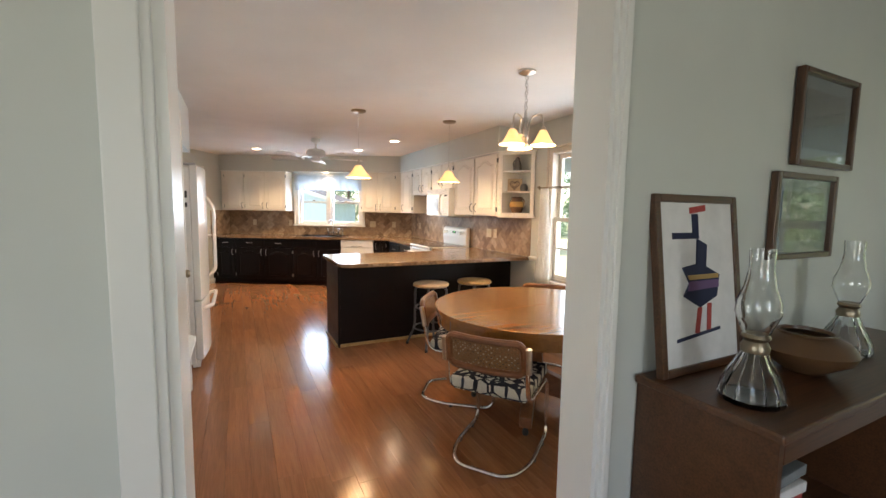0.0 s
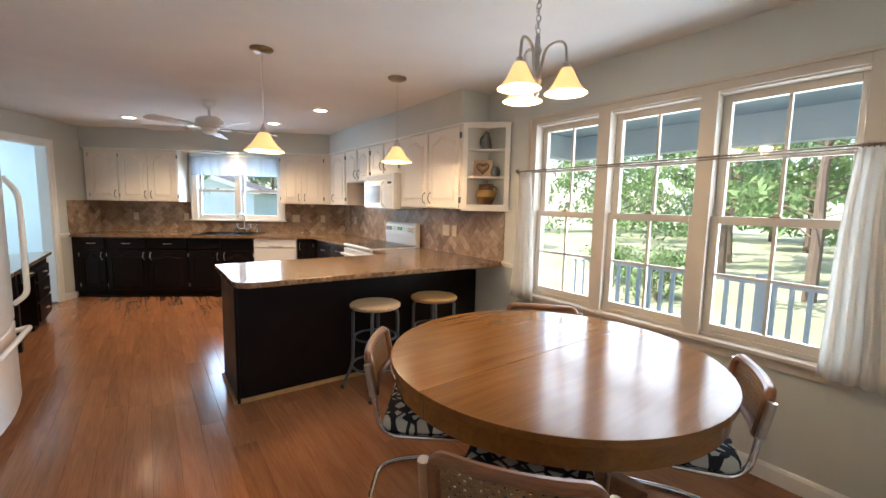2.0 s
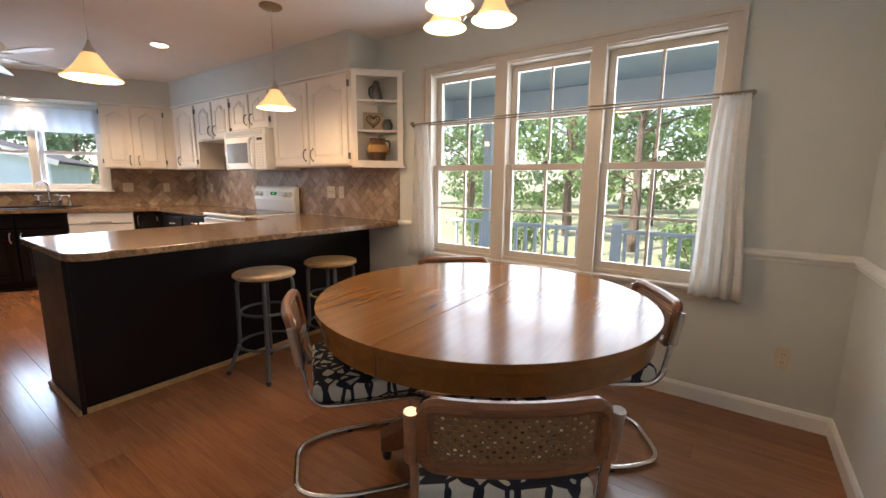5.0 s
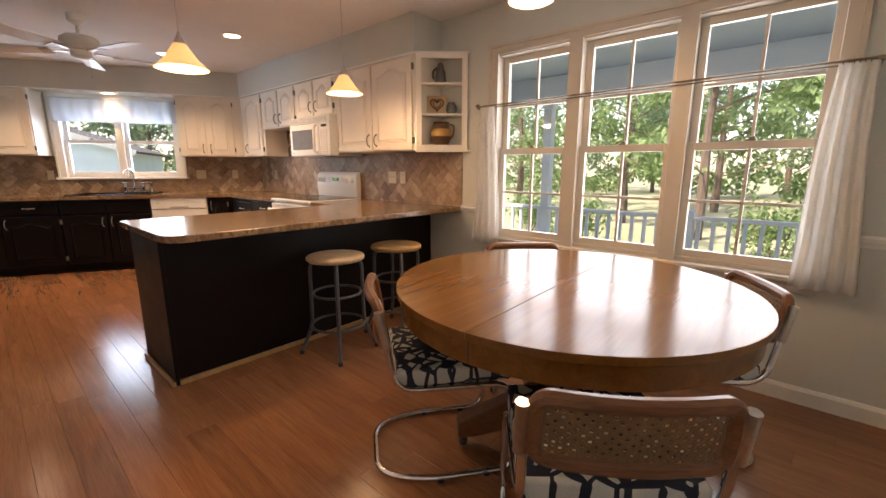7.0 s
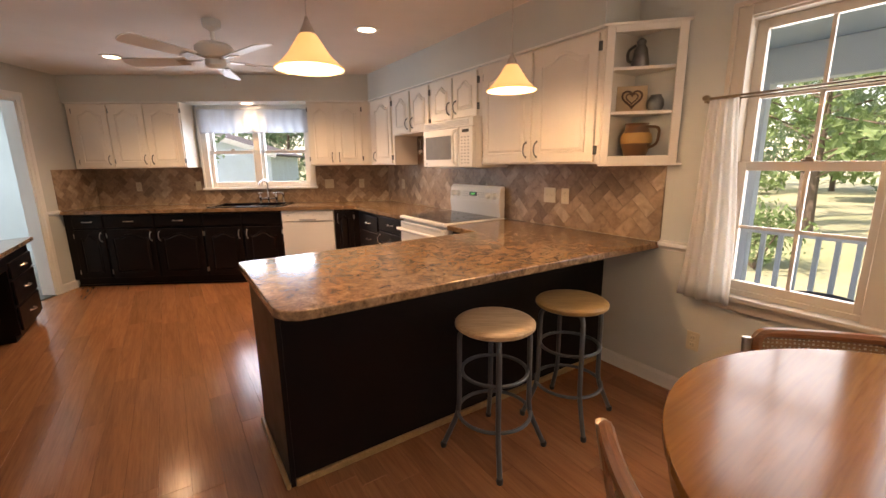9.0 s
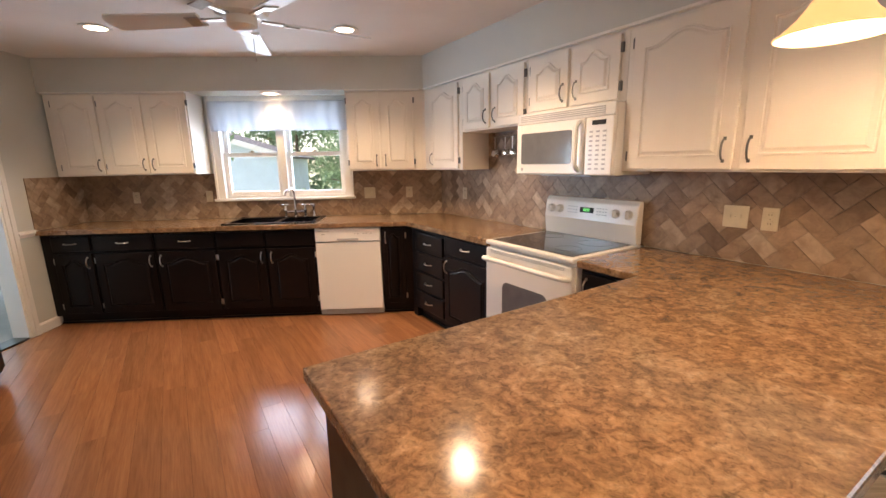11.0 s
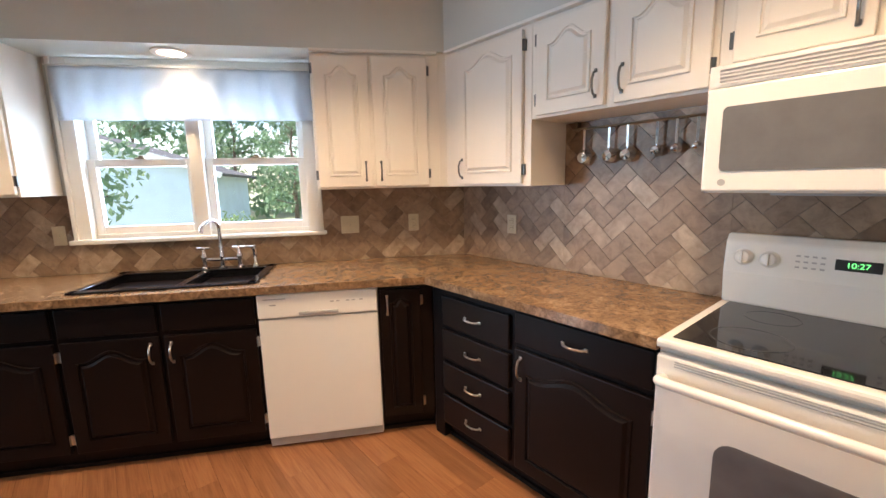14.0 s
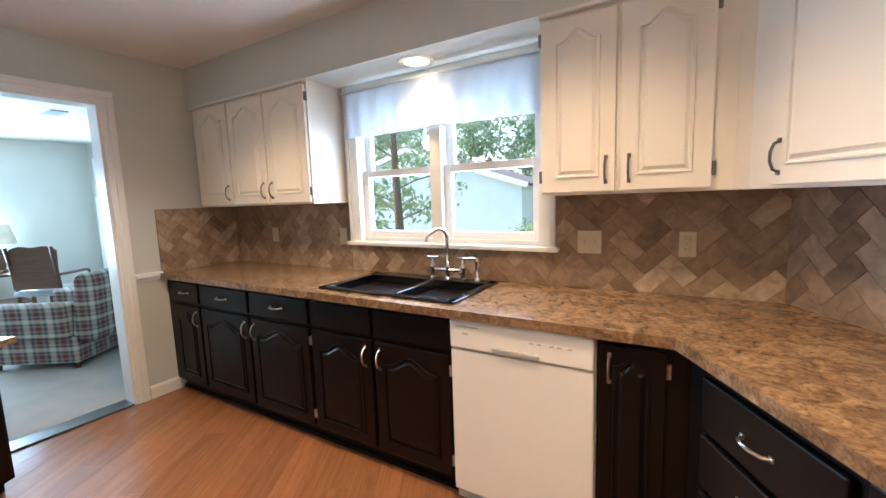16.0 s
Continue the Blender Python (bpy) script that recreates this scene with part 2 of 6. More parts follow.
M_BLACK = paint("cabinet_black_paint", (0.0075, 0.0042, 0.0036), 0.36, 0.3, 130, 0.1, 0.18)
M_WHITE = paint("appliance_white_enamel", (0.82, 0.81, 0.78), 0.2, 0.02, 60, 0.03)
M_GREYW = plain("appliance_grey_trim", (0.42, 0.42, 0.42), 0.3)
M_OVENGLASS = plain("oven_window_grey", (0.16, 0.16, 0.165), 0.12)
M_COOKTOP = plain("black_glass_ceramic", (0.012, 0.012, 0.014), 0.06)
M_BURNER = plain("burner_ring_grey", (0.07, 0.07, 0.075), 0.2)
M_DARK = plain("dark_shadow_gap", (0.02, 0.02, 0.02), 0.6)
M_CHROME = metal("chrome", (0.8, 0.8, 0.82), 0.08)
M_NICKEL = metal("brushed_nickel", (0.62, 0.58, 0.53), 0.28)
M_BRONZE = metal("antique_brass", (0.33, 0.27, 0.19), 0.35)
M_IRON = plain("grey_painted_steel", (0.085, 0.09, 0.095), 0.35)
M_SINK = plain("black_enamel_sink", (0.008, 0.008, 0.01), 0.1)
M_FLOOR = wood("laminate_plank", (0.25, 0.1, 0.045), (0.37, 0.165, 0.075), 0.17, 0, 0.7, True, 0.16, fine=0.2)
M_TABLE = wood("oak_table", (0.165, 0.062, 0.0125), (0.255, 0.108, 0.025), 0.17, 0, 0.6, coat=0.0, fine=0.15)
M_CHAIRW = wood("bent_beech", (0.13, 0.048, 0.02), (0.27, 0.115, 0.05), 0.28, 0, 1.0)
M_STOOLW = wood("stool_seat_pine", (0.42, 0.27, 0.14), (0.68, 0.5, 0.32), 0.35, 0, 0.8)
M_STOOLD = wood("stool_seat_oiled", (0.3, 0.17, 0.06), (0.48, 0.3, 0.13), 0.35, 0, 0.8)
M_HUTCH = wood("hutch_oak", (0.05, 0.02, 0.009), (0.12, 0.05, 0.022), 0.3, 0, 0.8)
M_FRAMEW = wood("frame_wood", (0.045, 0.02, 0.01), (0.11, 0.05, 0.025), 0.3, 2, 1.5)
M_CANE = plain("cane_weave", (0.24, 0.135, 0.062), 0.5)
M_CUSHION = pattern_material()
M_COUNTER = counter_material()
M_TILE = tile_material()
M_GROUT = plain("grout", (0.3, 0.22, 0.155), 0.9)
M_CARPET = carpet_material()
M_PLAID = plaid_material()
M_CURTAIN = cloth_material("sheer_cotton", (0.95, 0.94, 0.91), 0.55)
M_VALANCE = cloth_material("valance_voile", (0.7, 0.73, 0.77), 0.6)
M_PANE = pane_material()
M_GLASS = glass("clear_glass", (0.97, 0.98, 0.98))
M_SHADE = glowing("lit_frosted_shade", (1.0, 0.52, 0.17), 0.32, (0.8, 0.62, 0.38))
M_BULB = glowing("lit_bulb", (1.0, 0.82, 0.55), 6.0)
M_CAN = glowing("lit_downlight", (1.0, 0.82, 0.6), 5.0)
M_DISPLAY = glowing("green_display", (0.15, 1.0, 0.25), 0.6, (0.02, 0.05, 0.02))
M_OUTLET = plain("almond_plastic", (0.62, 0.55, 0.4), 0.35)
# white railing's bluish shade is put into this colour; beam and posts share it
M_PORCH = paint("porch_pale_blue_shade_tint", (0.62, 0.68, 0.74), 0.6, 0.05)
M_PORCHC = paint("porch_ceiling_blue_grey", (0.42, 0.5, 0.56), 0.7, 0.05)
M_SIDING = paint("garage_siding_pale", (0.64, 0.77, 0.86), 0.7, 0.05)
M_ROOF = plain("roof_shingle", (0.1, 0.1, 0.105), 0.9)
M_BARK = wood("tree_bark", (0.07, 0.05, 0.035), (0.2, 0.15, 0.11), 0.9, 2, 0.6)
M_LEAF = leaf_material("leaves_green", (0.13, 0.22, 0.08), (0.26, 0.38, 0.16))
M_LEAF2 = leaf_material("leaves_blue_green", (0.13, 0.22, 0.13), (0.24, 0.36, 0.2))
M_GRASS = grass_material()
M_LINEN = plain("lamp_shade_linen", (0.75, 0.68, 0.52), 0.9)
M_POT = plain("brown_pottery", (0.11, 0.055, 0.025), 0.3)
M_POTY = plain("ochre_glaze", (0.42, 0.24, 0.07), 0.3)
M_PEWTER = metal("pewter", (0.2, 0.2, 0.19), 0.35)
M_BOARD = plain("carved_pale_wood", (0.5, 0.36, 0.22), 0.6)
M_CANVAS = plain("woven_white_cloth", (0.72, 0.7, 0.68), 0.9)
M_MAT = plain("picture_mount", (0.2, 0.22, 0.22), 0.5)
M_RED = plain("red_thread", (0.4, 0.06, 0.05), 0.8)
M_NAVY = plain("navy_thread", (0.02, 0.025, 0.06), 0.8)
M_PURPLE = plain("purple_thread", (0.16, 0.09, 0.2), 0.8)


# ---- mesh building ----
class Build:
    """Collects shapes into one mesh."""

    def __init__(self):
        self.bm = bmesh.new()

    def box(self, x0, x1, y0, y1, z0, z1, bevel=0.0, m=None, seg=2):
        r = bmesh.ops.create_cube(self.bm, size=1.0)
        vs = r["verts"]
        t = Matrix.Translation(((x0 + x1) / 2, (y0 + y1) / 2, (z0 + z1) / 2)) @ Matrix.Diagonal((abs(x1 - x0), abs(y1 - y0), abs(z1 - z0), 1))
        bmesh.ops.transform(self.bm, matrix=t, verts=vs)
        if bevel:
            es = {e for v in vs for e in v.link_edges}
            rb = bmesh.ops.bevel(self.bm, geom=list(es), offset=bevel, segments=seg, affect="EDGES", profile=0.5)
            vs = list({v for f in rb["faces"] for v in f.verts} | {v for v in vs if v.is_valid})
        if m is not None:
            bmesh.ops.transform(self.bm, matrix=m, verts=vs)
        return self

    def prism(self, outline, z0, z1, m=None):
        """An outline in x and y drawn up from z0 to z1."""
        lo = [self.bm.verts.new((x, y, z0)) for x, y in outline]
        hi = [self.bm.verts.new((x, y, z1)) for x, y in outline]
        n = len(outline)
        self.bm.faces.new(lo[::-1])
        self.bm.faces.new(hi)
        for i in range(n):
            self.bm.faces.new((lo[i], lo[(i + 1) % n], hi[(i + 1) % n], hi[i]))
        if m is not None:
            bmesh.ops.transform(self.bm, matrix=m, verts=lo + hi)
        return self

    def front(self, outline, y0, y1):
        """An outline in x and z drawn from y0 (near) to y1."""
        return self.prism(outline, -y1, -y0, pose(0, 0, 0, 90, 0, 0))

    def lathe(self, profile, steps=24, m=None, a0=0.0):
        """A profile of (radius, z) turned round z."""
        rings = []
        for r, z in profile:
            rings.append([self.bm.verts.new((max(r, 1e-4) * math.cos(a0 + 2 * math.pi * i / steps), max(r, 1e-4) * math.sin(a0 + 2 * math.pi * i / steps), z)) for i in range(steps)])
        for a, b in zip(rings, rings[1:]):
            for i in range(steps):
                j = (i + 1) % steps
                self.bm.faces.new((a[i], a[j], b[j], b[i]))
        if m is not None:
            bmesh.ops.transform(self.bm, matrix=m, verts=[v for r in rings for v in r])
        return self

    def tube(self, points, radius, sides=8, closed=False):
        pts = [Vector(p) for p in points]
        n = len(pts)
        rings, up = [], None
        for i, p in enumerate(pts):
            a = pts[(i - 1) % n] if closed or i else p
            b = pts[(i + 1) % n] if closed or i < n - 1 else p
            d = (b - a).normalized()
            if up is None:
                up = d.orthogonal().normalized()
            up = (up - d * up.dot(d)).normalized()
            side = d.cross(up)
            rings.append([self.bm.verts.new(p + radius * (math.cos(2 * math.pi * k / sides) * up + math.sin(2 * math.pi * k / sides) * side)) for k in range(sides)])
        pairs = list(zip(rings, rings[1:])) + ([(rings[-1], rings[0])] if closed else [])
        for a, b in pairs:
            for k in range(sides):
                self.bm.faces.new((a[k], a[(k + 1) % sides], b[(k + 1) % sides], b[k]))
        if not closed:
            self.bm.faces.new(rings[0][::-1])
            self.bm.faces.new(rings[-1])
        return self

    def done(self, name, mat, parent=None, m=None, smooth=False, bevel=0.0):
        bmesh.ops.recalc_face_normals(self.bm, faces=self.bm.faces)
        me = bpy.data.meshes.new(name)
        self.bm.to_mesh(me)
        self.bm.free()
        me.materials.append(mat)
        if smooth:
            for p in me.polygons:
                p.use_smooth = True
            me.set_sharp_from_angle(angle=radians(40))
        ob = new(name, me)
        if parent is not None:
            ob.parent = parent
        if m is not None:
            ob.matrix_local = m
        if bevel:
            bv = ob.modifiers.new("edge", "BEVEL")
            bv.width, bv.segments, bv.limit_method = bevel, 2, "ANGLE"
        return ob


def root(name, m, label, category, group="", kind=""):
    ob = new(name)
    ob.empty_display_size = 0.1
    ob.matrix_world = m
    return tagged(ob, label, category, group, kind)


def smooth_path(points, radius, steps=5, closed=False):
    """Rounds the corners of a run of points."""
    pts = [Vector(p) for p in points]
    out = [] if closed else [pts[0]]
    n = len(pts)
    for i in (range(n) if closed else range(1, n - 1)):
        a, p, b = pts[i - 1], pts[i], pts[(i + 1) % n]
        r = min(radius, (p - a).length * 0.49, (b - p).length * 0.49)
        s, e = p + (a - p).normalized() * r, p + (b - p).normalized() * r
        for k in range(steps + 1):
            t = k / steps
            out.append((1 - t) ** 2 * s + 2 * t * (1 - t) * p + t * t * e)
    if not closed:
        out.append(pts[-1])
    return out


def round_rect(x0, x1, z0, z1, r, steps=5):
    out = []
    for cx, cz, a in ((x1 - r, z1 - r, 0), (x0 + r, z1 - r, 90), (x0 + r, z0 + r, 180), (x1 - r, z0 + r, 270)):
        for k in range(steps + 1):
            t = radians(a + 90 * k / steps)
            out.append((cx + r * math.cos(t), cz + r * math.sin(t)))
    return out


# ---- structure ----
def wall(name, m, x0, x1, z0, z1, openings=(), thick=0.12, mat=None, label=""):
    """A wall along local x, thick towards +y, with openings (x0, x1, z0, z1) through it."""
    b = Build()
    x = x0
    for a, c, lo, hi in sorted(openings):
        b.box(x, a, 0, thick, z0, z1)
        if lo > z0:
            b.box(a, c, 0, thick, z0, lo)
        if hi < z1:
            b.box(a, c, 0, thick, hi, z1)
        x = c
    b.box(x, x1, 0, thick, z0, z1)
    return tagged(b.done(name, mat or M_WALL, m=m), label or "painted plaster wall in pale grey-green", "wall", kind="structure")


WIN = (4.04, 5.975, 0.69, 2.09)
SINKWIN = (-3.26, -2.0, 1.12, 2.09)
wall_window = wall("wall_east", RW, -0.06, 6.9, 0, CEIL, [WIN], 0.14)
wall_back = wall("wall_north", BW, -4.83, -0.93, 0, CEIL, [SINKWIN], 0.14)
wall_left = wall("wall_west", LW, 5.3, 8.05, 0, CEIL, [(6.2, 7.15, 0, 2.08)], 0.12)
wall_front = wall("wall_south", FW @ pose(0, 6.6, 0), 0, 6.0, 0, CEIL, [(2.15, 3.18, 0, 2.08)], 0.12)
wall("wall_fridge", CW @ pose(0, 4.2, 0), -3.74, 0.6, 0, CEIL)
b = Build()
b.box(-3.94, -3.74, 3.46, 4.32, 0, CEIL).box(-5.65, -4.64, 3.46, 3.58, 0, CEIL).box(-4.64, -3.94, 3.46, 3.58, 2.08, CEIL)
closet_wall = tagged(b.done("wall_closet", M_PALE, m=CW), "painted closet wall beside the fridge", "wall", kind="structure")
b = Build().box(-6.6, -5.65, 3.27, 3.5, 0, CEIL)
tagged(b.done("wall_step", M_PALE, m=CW), "painted wall stepping out beside the doorway", "wall", kind="structure")
# hall behind the doorway
wall("wall_hall_south", FW @ pose(0, 10.4, 0), -0.2, 6.0, 0, CEIL, [(2.2, 3.8, 0.8, 2.0)])
wall("wall_hall_east", RW, 6.9, 10.5, 0, CEIL, [(7.0, 8.3, 0.75, 2.05)])
# unseen wall; its opening is added to let daylight into the hall
wall("wall_hall_west_unseen", CW @ pose(0, 5.6, 0), -10.5, -6.6, 0, CEIL, [(-9.2, -7.8, 0.85, 2.05)])
# sitting room beyond the opening
wall("wall_sitting_west", pose(-9.6, 0, 0, 0, 0, 90), 2.5, 10.2, 0, CEIL, [(6.0, 7.4, 0.2, 2.1)], mat=M_WALL)
wall("wall_sitting_north", pose(0, 8.75, 0), -9.7, -4.7, 0, CEIL, [(-9.3, -8.2, 0.5, 2.1)])
wall("wall_sitting_south", pose(0, 2.6, 0, 0, 0, 180), 4.0, 9.7, 0, CEIL)
b = Build().box(-4.81, -4.69, 8.05, 8.9, 0, CEIL).box(-4.81, -4.69, 2.5, 5.3, 0, CEIL)
tagged(b.done("wall_sitting_east", M_WALL), "painted sitting room wall", "wall", kind="structure")

ROOF = [(-9.75, 10.1), (-4.69, 10.1), (-4.69, 8.17), (CX + 0.07, 8.17)] + [tuple(at(u, v)[:2]) for u, v in ((6.9, -0.12), (10.5, -0.12), (10.5, 5.7))] + [(-9.75, 2.4)]
b = Build().prism(ROOF[::-1], CEIL, CEIL + 0.1)
tagged(b.done("ceiling", M_CEIL), "matt warm-white painted ceiling", "ceiling", kind="structure")
b = Build().prism(ROOF[::-1], -0.16, -0.012)
subfloor = tagged(b.done("floor", M_DARK), "honey-brown wood plank floor", "floor", kind="structure")
b = Build().box(-9.6, -4.72, 2.6, 9.9, -0.011, 0.004)
tagged(b.done("floor_carpet", M_CARPET), "pale grey-beige cut-pile carpet", "carpet", kind="structure")
b = Build().box(-4.83, -4.68, 6.2, 7.15, -0.01, 0.012, 0.004)
tagged(b.done("threshold", M_PEWTER), "metal strip between planks and carpet", "threshold", kind="structure")

# soffits over the cabinets
b = Build()
b.prism([(-4.69, 7.73), (-3.4, 7.73), (-3.4, 8.05), (-4.69, 8.05)], 2.145, CEIL)
b.prism([(-3.4, 7.73), (-1.9, 7.73), (-1.9, 8.05), (-3.4, 8.05)], 2.145, CEIL)
p = [(-1.9, 7.73), tuple(at(0.19, 0.32)[:2]), (CX, CY), (-1.9, CY)]
b.prism(p, 2.145, CEIL)
p = [tuple(at(u, v)[:2]) for u, v in ((0, 0), (0.19, 0.32), (3.45, 0.32), (3.45, 0.0))]
b.prism(p, 2.145, CEIL)
tagged(b.done("soffit", M_WALL), "painted soffit box above the wall cabinets", "soffit", kind="structure")
b = Build().box(-3.738, -2.5, 3.5, 4.198, 2.0, CEIL)
tagged(b.done("soffit_fridge", M_PALE, m=CW), "painted box above the fridge", "soffit", kind="structure")


def moulding(name, m, x0, x1, profile, label, y=0.0):
    """A profile of (depth, z) run along local x on the face at local y."""
    bb = Build()
    out = [(-d, z) for d, z in profile]
    lo = [bb.bm.verts.new((x0, y + d, z)) for d, z in out]
    hi = [bb.bm.verts.new((x1, y + d, z)) for d, z in out]
    n = len(out)
    bb.bm.faces.new(lo)
    bb.bm.faces.new(hi[::-1])
    for i in range(n):
        bb.bm.faces.new((lo[i], hi[i], hi[(i + 1) % n], lo[(i + 1) % n]))
    return tagged(bb.done(name, M_TRIM, m=m), label, "trim", kind="structure")


BASE = [(-0.002, 0.0), (0.016, 0.0), (0.016, 0.075), (0.008, 0.09), (-0.002, 0.095)]
RAIL = [(-0.002, 0.87), (0.01, 0.872), (0.014, 0.885), (0.028, 0.9), (0.028, 0.918), (0.014, 0.925), (-0.002, 0.93)]
moulding("baseboard", RW, 3.34, 6.6, BASE, "white painted baseboard")
moulding("baseboard", FW, 0.0, 2.04, BASE, "white painted baseboard", 6.6)
moulding("baseboard", CW, -3.86, -3.74, BASE, "white painted baseboard", 3.46)
moulding("baseboard", CW, -5.65, -4.72, BASE, "white painted baseboard", 3.46)
moulding("baseboard", CW, -6.58, -5.65, BASE, "white painted baseboard", 3.27)
moulding("baseboard", LW, 7.25, 7.46, BASE, "white painted baseboard")
moulding("chair_rail", RW, 3.7, 3.975, RAIL, "white painted chair rail")
moulding("chair_rail", RW, 6.04, 6.6, RAIL, "white painted chair rail")
moulding("chair_rail", FW, 0.0, 2.04, RAIL, "white painted chair rail", 6.6)
moulding("chair_rail", CW, -3.86, -3.74, RAIL, "white painted chair rail", 3.46)
moulding("chair_rail", CW, -5.65, -4.72, RAIL, "white painted chair rail", 3.46)
moulding("chair_rail", CW, -6.5, -5.65, RAIL, "white painted chair rail", 3.27)
moulding("chair_rail", LW, 7.245, 7.42, RAIL, "white painted chair rail")


def casing(name, m, x0, x1, z1, y=0.0, width=0.09, thick=0.12, both=True, width2=None, label="white painted door casing"):
    """Trim round a door opening, with its lining."""
    bb = Build()
    for s in ((-1, 1) if both else (-1,)):
        ya, yb = (y - 0.02, y) if s < 0 else (y + thick, y + thick + 0.02)
        for k, (d, w0, w1) in enumerate(((0.0, 0.012, width), (0.007, width * 0.55, width))):
            da = ya - d if s < 0 else ya
            db = yb if s < 0 else yb + d
            e1 = w1 * (width2 or width) / width
            bb.box(x0 - w1, x0 - w0, da, db, 0, z1 + w0, 0.003)
            bb.box(x1 + w0, x1 + e1, da, db, 0, z1 + w0, 0.003)
            bb.box(x0 - w1, x1 + e1, da, db, z1 + w0, z1 + w1, 0.003)
    bb.box(x0 - 0.012, x0 + 0.006, y - 0.01, y + thick + 0.01, 0, z1)
    bb.box(x1 - 0.006, x1 + 0.012, y - 0.01, y + thick + 0.01, 0, z1)
    bb.box(x0 - 0.012, x1 + 0.012, y - 0.01, y + thick + 0.01, z1 - 0.004, z1 + 0.014)
    return tagged(bb.done(name, M_TRIM, m=m), label, "trim", kind="structure")


casing("trim_doorway", FW, 2.15, 3.18, 2.08, 6.6, 0.05, width2=0.085)
casing("trim_opening", LW, 6.2, 7.15, 2.08, 0.0, 0.09)
casing("trim_closet", CW, -4.64, -3.94, 2.08, 3.46, 0.07, both=False)


def panel_door(name, m, w, h, label):
    """Six-panel door leaf, hinge side at x = 0, face at y = 0."""
    r = root(name, m, label, "door", kind="structure")
    bb = Build().box(0, w, 0.008, 0.04, 0.01, h, 0.002)
    cols = ((0.1, w / 2 - 0.04), (w / 2 + 0.04, w - 0.1))
    rows = ((0.2, 0.82), (0.98, 1.6), (1.7, h - 0.1))
    xs, zs = (0, 0.1, w / 2 - 0.04, w / 2 + 0.04, w - 0.1, w), (0.01, 0.2, 0.82, 0.98, 1.6, 1.7, h - 0.1, h)
    for i in (0, 2, 4):
        bb.box(xs[i], xs[i + 1], 0, 0.012, 0.01, h, 0.003)
    for i in (0, 2, 4, 6):
        for a, c in cols:
            bb.box(a - 0.002, c + 0.002, 0, 0.012, zs[i], zs[i + 1], 0.003)
    for a, c in cols:
        for lo, hi in rows:
            bb.box(a + 0.03, c - 0.03, 0.001, 0.012, lo + 0.03, hi - 0.03, 0.006)
    bb.done("leaf", M_DOORW, r)
    k = Build().lathe([(0.0, -0.07), (0.02, -0.068), (0.03, -0.055), (0.028, -0.042), (0.012, -0.03), (0.012, -0.008), (0.03, -0.006), (0.03, 0)], 18, pose(w - 0.07, 0, 0.95, -90, 0, 0))
    tagged(k.done("knob", M_BRONZE, r, smooth=True), "dark brass knob")
    for z in (0.34, 1.13, 1.93):
        tagged(Build().box(-0.012, 0.012, -0.012, 0.004, z - 0.045, z + 0.045, 0.003).done("hinge", M_BRONZE, r), "dark brass hinge")
    tagged(Build().tube([(0.02, -0.01, 1.95), (0.02, -0.05, 1.97), (0.12, -0.07, 1.975)], 0.006).done("door_stop", M_BRONZE, r), "dark metal door stop")
    return r


panel_door("door_closet", CW @ pose(-4.63, 3.47, 0), 0.68, 2.06, "glossy white six-panel closet door, shut")


def sash(bb, x0, x1, z0, z1, y, rail=0.045, muntin=True, bottom=0.05):
    bb.box(x0, x0 + rail, y, y + 0.035, z0, z1, 0.003)
    bb.box(x1 - rail, x1, y, y + 0.035, z0, z1, 0.003)
    bb.box(x0 + rail, x1 - rail, y, y + 0.035, z0, z0 + bottom, 0.003)
    bb.box(x0 + rail, x1 - rail, y, y + 0.035, z1 - rail, z1, 0.003)
    if muntin:
        xm, zm = (x0 + x1) / 2, (z0 + bottom + z1 - rail) / 2
        bb.box(xm - 0.008, xm + 0.008, y + 0.008, y + 0.027, z0, z1)
        bb.box(x0, x1, y + 0.008, y + 0.027, zm - 0.008, zm + 0.008)


